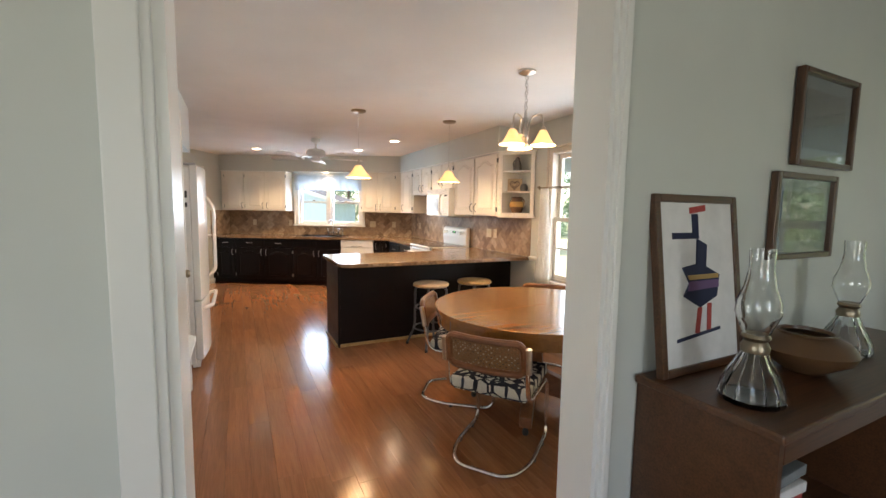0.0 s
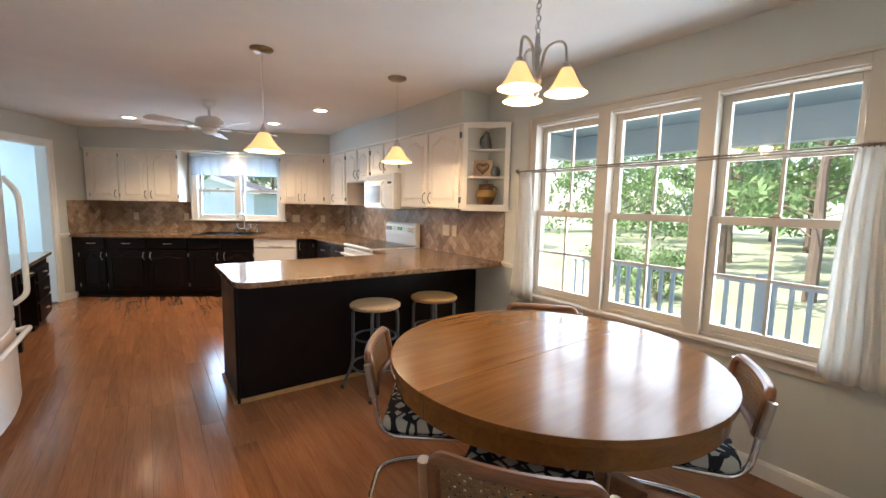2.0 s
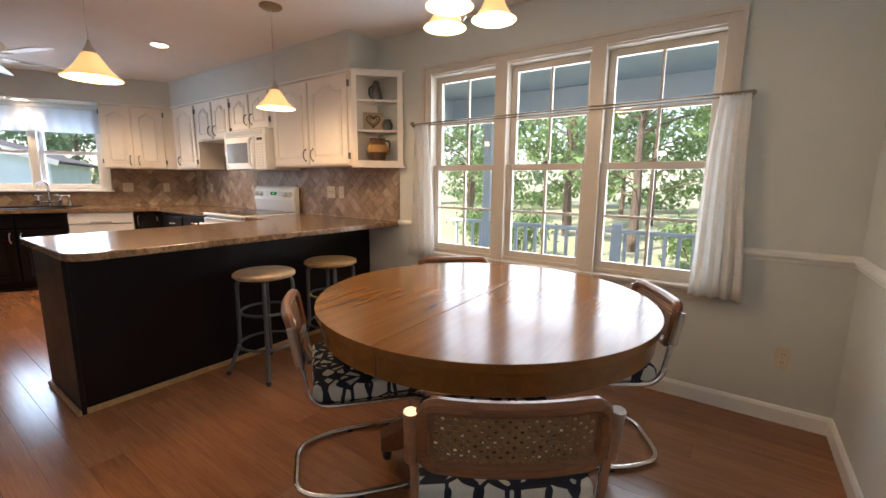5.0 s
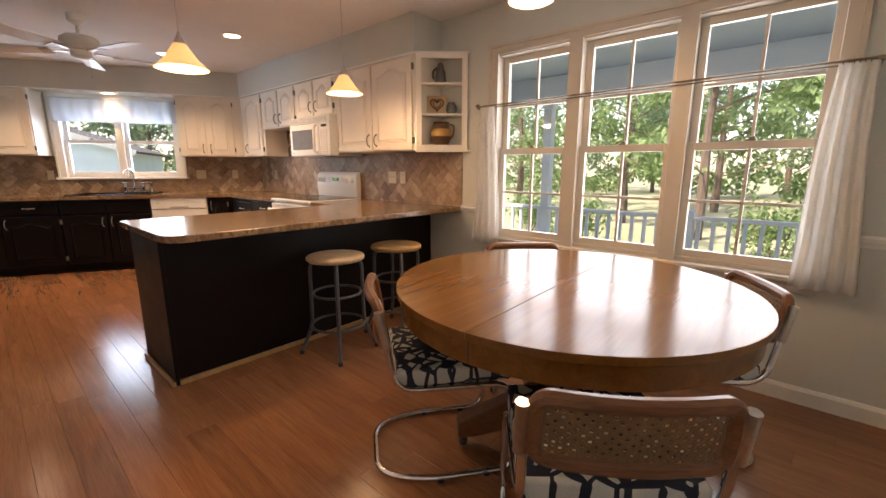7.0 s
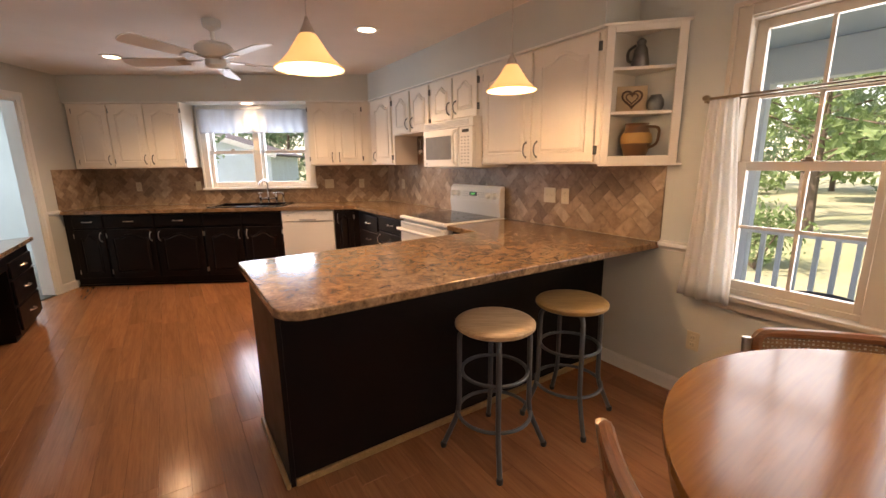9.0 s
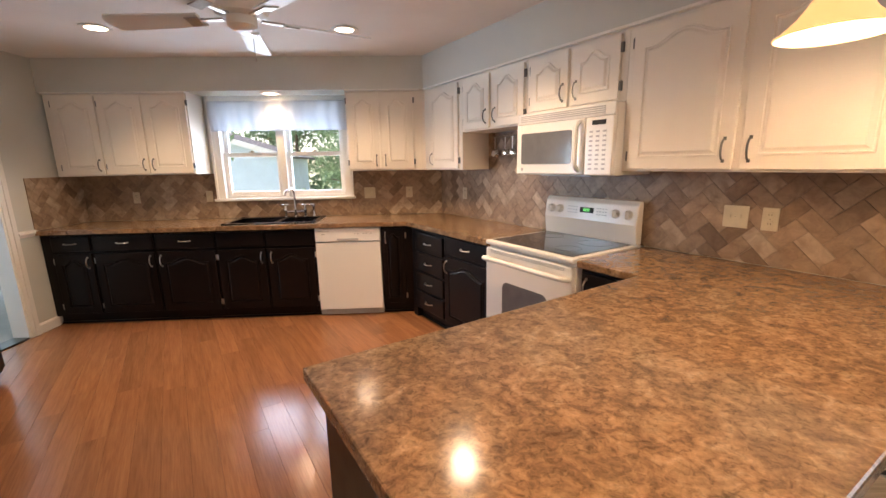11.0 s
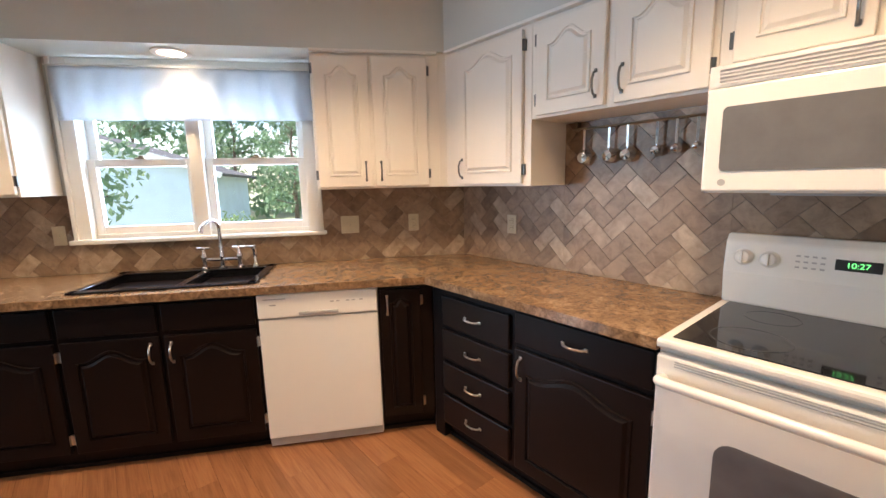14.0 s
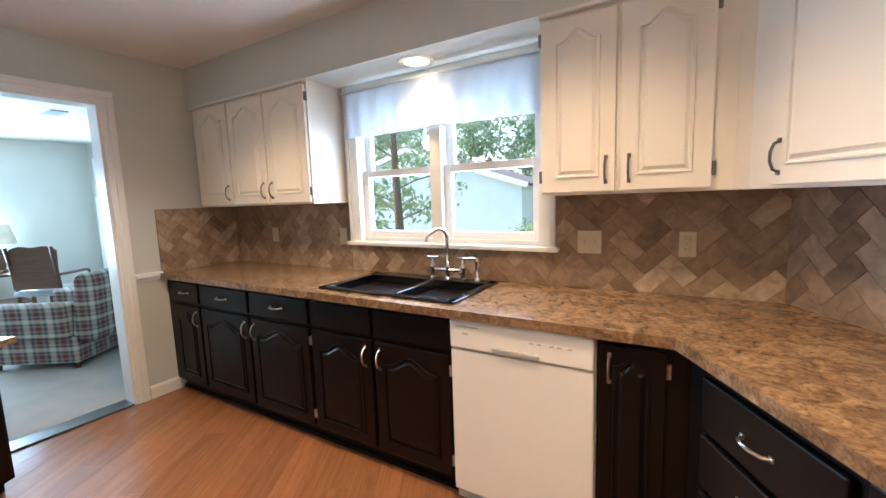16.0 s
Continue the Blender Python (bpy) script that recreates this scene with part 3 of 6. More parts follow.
def window(name, m, x0, x1, z0, z1, units, meet, muntin, label, apron=True, case=0.085, head=None, mat=None):
    head, mat = head or case, mat or M_TRIM
    r = root(name, m, label, "window", kind="structure")
    fr = Build()
    n = len(units)
    fr.box(x0, x1, 0.0, 0.13, z1 - 0.02, z1).box(x0, x1, 0.02, 0.14, z0, z0 + 0.025)
    edges = [x0] + [v for u in units for v in u] + [x1]
    for i in range(0, len(edges), 2):
        fr.box(edges[i], edges[i + 1], 0.0, 0.13, z0, z1, 0.002)
    # casing, with an outer back band, and caps over the mullions
    for a, c in ((x0 - case, x0 + 0.01), (x1 - 0.01, x1 + case)):
        fr.box(a, c, -0.018, 0, z0, z1 + head, 0.003)
    fr.box(x0 + 0.01, x1 - 0.01, -0.018, 0, z1 - 0.01, z1 + head, 0.003)
    fr.box(x0 - case - 0.012, x0 - case + 0.012, -0.03, 0, z0, z1 + head + 0.012, 0.004)
    fr.box(x1 + case - 0.012, x1 + case + 0.012, -0.03, 0, z0, z1 + head + 0.012, 0.004)
    fr.box(x0 - case, x1 + case, -0.03, 0, z1 + head - 0.012, z1 + head + 0.012, 0.004)
    for i in range(n - 1):
        fr.box(units[i][1] - 0.008, units[i + 1][0] + 0.008, -0.018, 0.002, z0, z1, 0.003)
    fr.done("frame", mat, r)
    sl = Build().box(x0 - case - 0.03, x1 + case + 0.03, -0.05, 0.02, z0 - 0.026, z0, 0.006)
    if apron:
        sl.box(x0 - case, x1 + case, -0.02, 0, z0 - 0.085, z0 - 0.026, 0.004)
    sl.done("sill", mat, r)
    for a, c in units:
        bb = Build()
        sash(bb, a, c, meet - 0.02, z1 - 0.02, 0.075, muntin=muntin, bottom=0.035)
        sash(bb, a, c, z0 + 0.02, meet + 0.015, 0.035, muntin=muntin)
        bb.done("sash", mat, r)
        g = Build().box(a + 0.02, c - 0.02, 0.09, 0.094, meet, z1 - 0.03).box(a + 0.02, c - 0.02, 0.05, 0.054, z0 + 0.03, meet)
        g = g.done("pane", M_PANE, r)
        g.visible_shadow = False
        lk = Build().box((a + c) / 2 - 0.025, (a + c) / 2 + 0.025, 0.02, 0.05, meet + 0.015, meet + 0.025, 0.003).box((a + c) / 2 - 0.008, (a + c) / 2 + 0.02, 0.022, 0.04, meet + 0.025, meet + 0.036, 0.003)
        tagged(lk.done("catch", M_BRONZE, r), "dark brass sash catch")
    return r


window("window_1", RW, *WIN, [(4.045, 4.625), (4.703, 5.287), (5.36, 5.97)], 1.375, True, "triple almond double-hung window with divided panes", True, 0.06, 0.048, M_ALMOND)
window("window_2", BW, *SINKWIN, [(-3.25, -2.665), (-2.605, -2.01)], 1.575, False, "white double-hung pair window over the sink", False, 0.07)
window("window_4", RW, 7.0, 8.3, 0.75, 2.05, [(7.005, 7.62), (7.68, 8.295)], 1.4, True, "white double-hung hall window with divided panes", True, 0.07)


# ---- kitchen cabinets ----
def pull(bb, x, z, y, upright=True, size=0.1):
    """A bow pull with its two feet, standing off the face at y."""
    h = size / 2
    pts = [(-h, 0.0), (-h * 0.8, 0.02), (-h * 0.3, 0.03), (h * 0.3, 0.03), (h * 0.8, 0.02), (h, 0.0)]
    bb.tube([(x + (0 if upright else a), y - d, z + (a if upright else 0)) for a, d in pts], 0.005, 6)
    for s in (-h, h):
        if upright:
            bb.box(x - 0.007, x + 0.007, y - 0.006, y, z + s - 0.008, z + s + 0.008, 0.002)
        else:
            bb.box(x + s - 0.008, x + s + 0.008, y - 0.006, y, z - 0.007, z + 0.007, 0.002)


def arched(x0, x1, z0, z1, rise, steps=12):
    """Outline of a panel whose top swells to a cathedral arch."""
    out = [(x0, z0), (x1, z0), (x1, z1 - rise)]
    for k in range(1, steps):
        t = k / steps
        s = 0.5 - 0.5 * math.cos(2 * math.pi * min(max((t - 0.08) / 0.84, 0), 1))
        out.append((x1 + (x0 - x1) * t, z1 - rise + rise * s))
    return out + [(x0, z1 - rise)]


def cabinet_door(parent, x0, x1, z0, z1, y, mat, side, pull_z, arch=True, pull_mat=None):
    """A door at face y with a raised arched panel; side: where its hinges are."""
    w, border = x1 - x0, min(0.06, (x1 - x0) * 0.22)
    rise = min(0.055, w * 0.16) if arch else 0.0
    bb = Build().box(x0, x1, y - 0.02, y, z0, z1, 0.004)
    ob = bb.done("door", mat, parent)
    pb = Build()
    o = arched(x0 + border, x1 - border, z0 + border, z1 - border * 0.8, rise) if arch else [(x0 + border, z0 + border), (x1 - border, z0 + border), (x1 - border, z1 - border), (x0 + border, z1 - border)]
    cx, cz = sum(p[0] for p in o) / len(o), (z0 + z1) / 2

    def shrink(d):
        kx, kz = 1 - 2 * d / (w - 2 * border), 1 - 2 * d / (z1 - z0 - 2 * border)
        return [((x0 + x1) / 2 + (x - (x0 + x1) / 2) * kx, cz + (z - cz) * kz) for x, z in o]
    rings = []
    for d, dy in ((0.0, -0.0202), (0.002, -0.0275), (0.008, -0.0275), (0.0105, -0.0206), (0.017, -0.0206), (0.03, -0.0295)):
        rings.append([pb.bm.verts.new((x, y + dy, z)) for x, z in shrink(d)])
    n = len(o)
    for a, c in zip(rings, rings[1:]):
        for i in range(n):
            pb.bm.faces.new((a[i], a[(i + 1) % n], c[(i + 1) % n], c[i]))
    pb.bm.faces.new(rings[-1])
    pn = pb.done("panel", mat, ob)
    hx = x0 if side == "l" else x1
    for z in (z0 + 0.07, z1 - 0.07):
        s = -1 if side == "l" else 1
        hb = Build()
        hb.box(hx, hx + s * 0.014, y - 0.012, y + 0.001, z - 0.026, z + 0.026, 0.002)
        hb.tube([(hx, y - 0.013, z - 0.026), (hx, y - 0.013, z + 0.026)], 0.005, 6)
        tagged(hb.done("hinge", pull_mat or M_NICKEL, ob), "dull nickel hinge")
    px = x1 - 0.035 if side == "l" else x0 + 0.035
    kb = Build()
    pull(kb, px, pull_z, y - 0.02)
    tagged(kb.done("handle", pull_mat or M_NICKEL, ob, smooth=True), "brushed nickel pull")
    return ob


def drawer(parent, x0, x1, z0, z1, y, mat):
    ob = Build().box(x0, x1, y - 0.02, y, z0, z1, 0.006).done("drawer", mat, parent)
    kb = Build()
    pull(kb, (x0 + x1) / 2, (z0 + z1) / 2, y - 0.02, False)
    tagged(kb.done("handle", M_NICKEL, ob, smooth=True), "brushed nickel pull")
    return ob


def base_cabinet(m, x0, x1, doors, label, drawers=1, false_front=False, depth=0.6, low=0.09, group="black base cabinets"):
    """Black base unit; doors: (x0, x1, hinge side)."""
    r = root("base_cabinet", m, label, "cabinet", group)
    bb = Build().box(x0, x1, -depth, 0, low, 0.875).box(x0, x1, -depth + 0.055, 0, 0, low)
    bb.done("body", M_BLACK, r)
    Build().box(x0, x1, -depth + 0.04, -depth + 0.055, 0, 0.02).done("toe_trim", M_BLACK, r)
    y = -depth
    if drawers > 1:
        h = (0.85 - 0.115) / drawers
        for k in range(drawers):
            drawer(r, x0 + 0.02, x1 - 0.02, 0.115 + k * h, 0.115 + (k + 1) * h - 0.02, y, M_BLACK)
        return r
    for a, c, side in doors:
        top = 0.85
        if drawers:
            if false_front:
                Build().box(a + 0.012, c - 0.012, y - 0.018, y, 0.715, 0.855, 0.004).done("false_front", M_BLACK, r)
            else:
                drawer(r, a + 0.012, c - 0.012, 0.715, 0.855, y, M_BLACK)
            top = 0.69
        cabinet_door(r, a + 0.012, c - 0.012, 0.115, top, y, M_BLACK, side, top - 0.085, arch=(c - a) > 0.3 or not drawers)
    return r


def wall_cabinet(m, x0, x1, doors, label, z0=1.385, depth=0.3, fill=None):
    r = root("wall_cabinet", m, label, "cabinet", "cream wall cabinets")
    Build().box(x0, x1, -depth, 0, z0, 2.145, 0.002).done("body", M_UPPER, r)
    for a, c, side in doors:
        cabinet_door(r, a + 0.006, c - 0.006, z0 + 0.012, 2.115, -depth, M_UPPER, side, z0 + 0.1, pull_mat=M_PEWTER)
    return r


BL = "black painted base cabinet with arched door under the counter"
base_cabinet(BW, -4.685, -4.24, [(-4.6, -4.24, "l")], BL)
base_cabinet(BW, -4.238, -3.68, [(-4.238, -3.68, "l")], BL)
base_cabinet(BW, -3.678, -3.13, [(-3.678, -3.13, "r")], BL)
base_cabinet(BW, -3.128, -2.215, [(-3.128, -2.672, "l"), (-2.672, -2.215, "r")], "black painted sink base cabinet with two arched doors", 1, True)
base_cabinet(BW, -1.6, -1.3, [(-1.6, -1.36, "r")], "narrow black painted base cabinet beside the dishwasher", 0)
base_cabinet(RW, 0.455, 0.958, [], "black painted stack of four drawers", 4)
base_cabinet(RW, 0.96, 1.57, [(0.96, 1.57, "r")], BL)
base_cabinet(RW, 2.34, 2.74, [(2.34, 2.7, "r")], "black painted base cabinet beside the range", 0)
# corner carcass behind the two runs
cc = Build().prism([(-1.3, 7.452), tuple(at(0.38, 0.597)[:2]), tuple(at(0.455, 0.597)[:2]), tuple(at(0.455, 0.01)[:2]), (CX - 0.01, CY - 0.01), (-1.3, CY - 0.01)], 0.0, 0.874)
tagged(cc.done("corner_cabinet", M_BLACK), "black painted corner cabinet filler", "cabinet", "black base cabinets")

UP = "cream painted wall cabinet with arched raised-panel doors"
wall_cabinet(BW, -4.66, -3.375, [(-4.6, -4.2, "l"), (-4.19, -3.79, "l"), (-3.785, -3.38, "r")], UP)
wall_cabinet(BW, -1.905, -1.19, [(-1.9, -1.585, "l"), (-1.58, -1.255, "r")], UP)
wall_cabinet(RW, 0.12, 0.8, [(0.29, 0.76, "r")], "cream painted corner wall cabinet with arched door")
wall_cabinet(RW, 0.802, 1.573, [(0.83, 1.18, "l"), (1.21, 1.56, "r")], "short cream painted wall cabinet over hanging utensils", 1.7)
wall_cabinet(RW, 1.575, 2.335, [(1.61, 1.945, "l"), (1.965, 2.3, "r")], "short cream painted wall cabinet above the microwave", 1.765)
wall_cabinet(RW, 2.337, 3.44, [(2.37, 2.9, "l"), (2.92, 3.42, "r")], UP)
fl = Build().prism([(-1.192, 7.751), tuple(at(0.176, 0.299)[:2]), tuple(at(0.2, 0.1)[:2]), (-1.192, 7.95)], 1.386, 2.144)
tagged(fl.done("corner_filler", M_UPPER), "cream painted filler strip between the wall cabinets", "cabinet")
# crown strip where cabinets meet the soffit
b = Build().box(-4.66, -3.375, -0.33, -0.3, 2.13, 2.146, 0.004).box(-1.905, -1.2, -0.33, -0.3, 2.13, 2.146, 0.004)
tagged(b.done("trim_crown", M_TRIM, m=BW), "thin strip under the soffit", "trim", kind="structure")
b = Build().box(0.2, 3.45, -0.335, -0.3, 2.13, 2.146, 0.004)
tagged(b.done("trim_crown", M_TRIM, m=RW), "thin strip under the soffit", "trim", kind="structure")


def corner_shelf():
    """Open end shelf, wedge shaped, running out to the wall."""
    r = root("corner_shelf", RW, "cream painted open corner shelf with pottery on it", "shelf")
    a, c = (3.45, -0.3), (3.75, -0.012)
    for z, t in ((1.385, 0.03), (1.665, 0.016), (1.905, 0.016), (2.125, 0.02)):
        Build().prism([(3.45, -0.002), (3.75, -0.002), c, a], z, z + t).done("board", M_UPPER, r)
    fr = Build()
    d = Vector((c[0] - a[0], c[1] - a[1], 0))
    L, ang = d.length, math.degrees(math.atan2(d.y, d.x))
    fm = pose(a[0], a[1], 0, 0, 0, ang)
    fr.box(0, 0.045, -0.018, 0.0, 1.385, 2.145, 0.003, fm).box(L - 0.045, L, -0.018, 0, 1.385, 2.145, 0.003, fm)
    fr.box(0.045, L - 0.045, -0.018, 0, 1.385, 1.43, 0.003, fm).box(0.045, L - 0.045, -0.018, 0, 2.1, 2.145, 0.003, fm)
    fr.box(-0.02, L + 0.02, -0.024, 0.0, 2.135, 2.15, 0.003, fm).box(-0.01, L + 0.03, -0.022, 0, 1.372, 1.386, 0.003, fm)
    fr.done("face_frame", M_UPPER, r)
    Build().box(3.442, 3.452, -0.3, 0, 1.385, 2.145).done("side", M_UPPER, r)
    return r


corner_shelf()


def vase(name, m, profile, mat, label, category, handle=None, spout=None, lip=None):
    r = root(name, m, label, category)
    Build().lathe(profile, 24).done("body", mat, r, smooth=True)
    if handle:
        tagged(Build().tube(smooth_path(handle, 0.03), 0.008, 8).done("handle", mat, r, smooth=True), "curved handle")
    if lip:
        Build().lathe(lip, 24).done("band", M_POTY, r, smooth=True)
    return r


vase("pewter_jug", RW @ pose(3.545, -0.11, 1.921), [(0, 0), (0.045, 0), (0.05, 0.02), (0.042, 0.06), (0.036, 0.1), (0.022, 0.125), (0.026, 0.145), (0.012, 0.16), (0, 0.165)], M_PEWTER, "dark pewter lidded jug on the shelf", "jug", [(-0.035, 0, 0.13), (-0.085, 0, 0.11), (-0.08, 0, 0.05), (-0.045, 0, 0.04)])
vase("pottery_pitcher", RW @ pose(3.56, -0.115, 1.415), [(0, 0), (0.055, 0), (0.062, 0.02), (0.085, 0.09), (0.086, 0.11), (0.068, 0.16), (0.06, 0.185), (0.068, 0.2), (0.06, 0.2), (0.05, 0.17), (0, 0.16)], M_POT, "brown glazed pottery pitcher on the shelf", "pitcher", [(0.062, 0, 0.18), (0.14, 0, 0.17), (0.13, 0, 0.08), (0.08, 0, 0.06)], lip=[(0.0855, 0.085), (0.0885, 0.1), (0.086, 0.125), (0.0775, 0.145)])
vase("small_jar", RW @ pose(3.64, -0.08, 1.681), [(0, 0), (0.035, 0), (0.045, 0.03), (0.042, 0.06), (0.028, 0.08), (0.03, 0.086), (0, 0.086)], M_PEWTER, "small grey stoneware jar on the shelf", "jar")


def heart_board():
    r = root("heart_board", RW @ pose(3.525, -0.13, 1.682, -6, 0, 42), "carved pale wooden board with a heart", "ornament")
    Build().box(-0.085, 0.085, 0, 0.018, 0, 0.15, 0.004).done("board", M_BOARD, r)
    o = []
    for k in range(28):
        t = 2 * math.pi * k / 28
        o.append((0.0034 * 16 * math.sin(t) ** 3, 0.078 + 0.0034 * (13 * math.cos(t) - 5 * math.cos(2 * t) - 2 * math.cos(3 * t) - math.cos(4 * t))))
    Build().tube([(x, -0.003, z) for x, z in o], 0.006, 6, True).done("heart", M_POT, r)
    Build().tube([(x * 0.6, -0.002, 0.03 + z * 0.62) for x, z in o], 0.004, 6, True).done("heart", M_POT, r)
    return r


heart_board()


# ---- counters ----
def round_corner(pts, i, radius, steps=8):
    return [tuple(p[:2]) for p in smooth_path([(*pts[i - 1], 0), (*pts[i], 0), (*pts[(i + 1) % len(pts)], 0)], radius, steps)][1:-1]


SX0, SX1, SY0, SY1 = -3.06, -2.24, 7.5, 7.95
b = Build()
z0, z1 = 0.876, 0.915
b.box(-4.688, SX0, 7.4, 8.045, z0, z1).box(SX0, SX1, 7.4, SY0, z0, z1).box(SX0, SX1, SY1, 8.045, z0, z1)
b.prism([(SX1, 7.4), tuple(at(0.375, 0.65)[:2]), tuple(at(1.572, 0.65)[:2]), tuple(at(1.572, 0.004)[:2]), (CX - 0.003, CY - 0.005), (SX1, CY - 0.005)], z0, z1)
tagged(b.done("countertop", M_COUNTER), "mottled brown stone-pattern laminate countertop with sink", "countertop")
o = [at(2.338, 0.004), at(2.338, 0.65), at(2.7, 0.65), at(2.7, 2.21), at(3.64, 2.21), at(3.70, 0.004)]
o = [tuple(p[:2]) for p in o]
rounded = o[:4] + [tuple(p[:2]) for p in smooth_path([(*o[3], 0), (*o[4], 0), (*o[5], 0)], 0.13, 8)][1:-1] + o[5:]
b = Build().prism(rounded, z0, z1)
pc = b.done("countertop", M_COUNTER, bevel=0.006)
tagged(pc, "mottled brown laminate countertop of the peninsula", "countertop")

pn = root("peninsula", RW, "black painted kitchen peninsula with wooden base strip", "cabinet")
Build().box(2.76, 3.325, -2.15, -0.004, 0.0, 0.875, 0.002).done("body", M_BLACK, pn)
Build().box(2.75, 3.34, -2.172, -2.15, 0.0, 0.874, 0.003).done("end_panel", M_BLACK, pn)
tagged(Build().box(3.326, 3.348, -2.15, -0.02, 0.0, 0.032, 0.006).box(2.75, 3.348, -2.192, -2.173, 0, 0.032, 0.006).done("base_strip", M_STOOLD, pn), "honey wood quarter-round strip")


def sink():
    r = root("sink", pose(0, 0, 0), "black enamel double-bowl sink set into the counter", "sink")
    b = Build()
    x0, x1, y0, y1, z = SX0 - 0.025, SX1 + 0.025, SY0 - 0.025, SY1 + 0.025, 0.916
    xm = -2.6
    b.box(x0, x1, y0, SY0 + 0.02, z, z + 0.012, 0.005).box(x0, x1, SY1 - 0.055, y1, z, z + 0.012, 0.005)
    b.box(x0, SX0 + 0.02, y0, y1, z, z + 0.012, 0.005).box(SX1 - 0.02, x1, y0, y1, z, z + 0.012, 0.005)
    b.box(xm - 0.02, xm + 0.02, SY0, SY1, z - 0.02, z + 0.008, 0.005)
    for a, c in ((SX0 + 0.005, xm - 0.02), (xm + 0.02, SX1 - 0.005)):
        y2 = SY1 - 0.045
        b.box(a, c, SY0 + 0.005, y2, 0.74, 0.75)
        b.box(a - 0.006, a + 0.002, SY0 + 0.005, y2, 0.74, z + 0.004).box(c - 0.002, c + 0.006, SY0 + 0.005, y2, 0.74, z + 0.004)
        b.box(a, c, SY0, SY0 + 0.008, 0.74, z + 0.004).box(a, c, y2 - 0.004, y2 + 0.004, 0.74, z + 0.004)
    b.done("basin", M_SINK, r)
    for x in (-2.83, -2.42):
        Build().lathe([(0.0, 0.752), (0.03, 0.752), (0.042, 0.756), (0.042, 0.75)], 16, pose(x, 7.7, 0)).done("drain", M_CHROME, r, smooth=True)


sink()


def faucet():
    r = root("faucet", pose(-2.52, 7.945, 0.928), "chrome bridge faucet with cross handles behind the sink", "faucet")
    b = Build()
    b.lathe([(0, 0), (0.026, 0), (0.026, 0.006), (0.014, 0.014), (0.012, 0.06), (0.016, 0.07), (0.012, 0.08), (0.011, 0.15), (0, 0.15)], 16)
    for x in (-0.1, 0.1):
        b.lathe([(0, 0), (0.024, 0), (0.024, 0.006), (0.014, 0.012), (0.013, 0.05), (0.019, 0.058), (0.019, 0.075), (0.013, 0.082), (0.01, 0.115), (0.014, 0.12), (0.01, 0.13), (0, 0.13)], 14, pose(x, 0, 0))
        b.tube([(x - 0.035, 0, 0.122), (x + 0.035, 0, 0.122)], 0.006).tube([(x, -0.035, 0.122), (x, 0.035, 0.122)], 0.006)
    b.tube([(-0.1, 0, 0.05), (0.1, 0, 0.05)], 0.011, 10)
    b.done("body", M_CHROME, r, smooth=True)
    sp = Build().tube(smooth_path([(0, 0, 0.14), (0, 0, 0.27), (-0.02, -0.06, 0.3), (-0.05, -0.13, 0.26), (-0.05, -0.14, 0.23)], 0.06, 6), 0.011, 10)
    sp.done("spout", M_CHROME, r, smooth=True)
    sy = Build().lathe([(0, 0), (0.02, 0), (0.018, 0.01), (0.011, 0.02), (0.012, 0.08), (0.016, 0.1), (0.014, 0.13), (0, 0.13)], 14, pose(0.19, 0, 0))
    sy.tube([(0.19, 0, 0.12), (0.15, -0.03, 0.128)], 0.008)
    sy.done("side_spray", M_CHROME, r, smooth=True)


faucet()


# ---- appliances ----
def dishwasher():
    r = root("dishwasher", BW @ pose(-1.907, 0, 0), "white built-in dishwasher with control strip", "dishwasher")
    Build().box(-0.305, 0.305, -0.59, -0.01, 0.02, 0.874).done("body", M_WHITE, r)
    Build().box(-0.302, 0.302, -0.628, -0.59, 0.07, 0.735, 0.006).done("door", M_WHITE, r)
    pnl = Build().box(-0.302, 0.302, -0.634, -0.59, 0.742, 0.868, 0.008).done("control_panel", M_WHITE, r)
    Build().box(-0.1, 0.1, -0.642, -0.63, 0.752, 0.77, 0.004).done("handle", M_GREYW, pnl)
    bb = Build().box(-0.27, -0.16, -0.637, -0.633, 0.842, 0.846).box(-0.24, -0.21, -0.637, -0.633, 0.81, 0.817)
    for x in (0.06, 0.09, 0.14, 0.17, 0.21):
        bb.box(x, x + 0.018, -0.637, -0.633, 0.812, 0.818)
    tagged(bb.done("marks", M_GREYW, pnl), kind="stuff")
    Build().box(-0.302, 0.302, -0.6, -0.56, 0.012, 0.062, 0.003).done("kick_plate", M_GREYW, r)


dishwasher()


def text(name, body, size, m, mat, parent):
    cu = bpy.data.curves.new(name, "FONT")
    cu.body, cu.size, cu.align_x, cu.align_y, cu.extrude = body, size, "CENTER", "CENTER", 0.0006
    cu.materials.append(mat)
    o = new(name, cu)
    o.parent = parent
    o.matrix_local = m
    return o


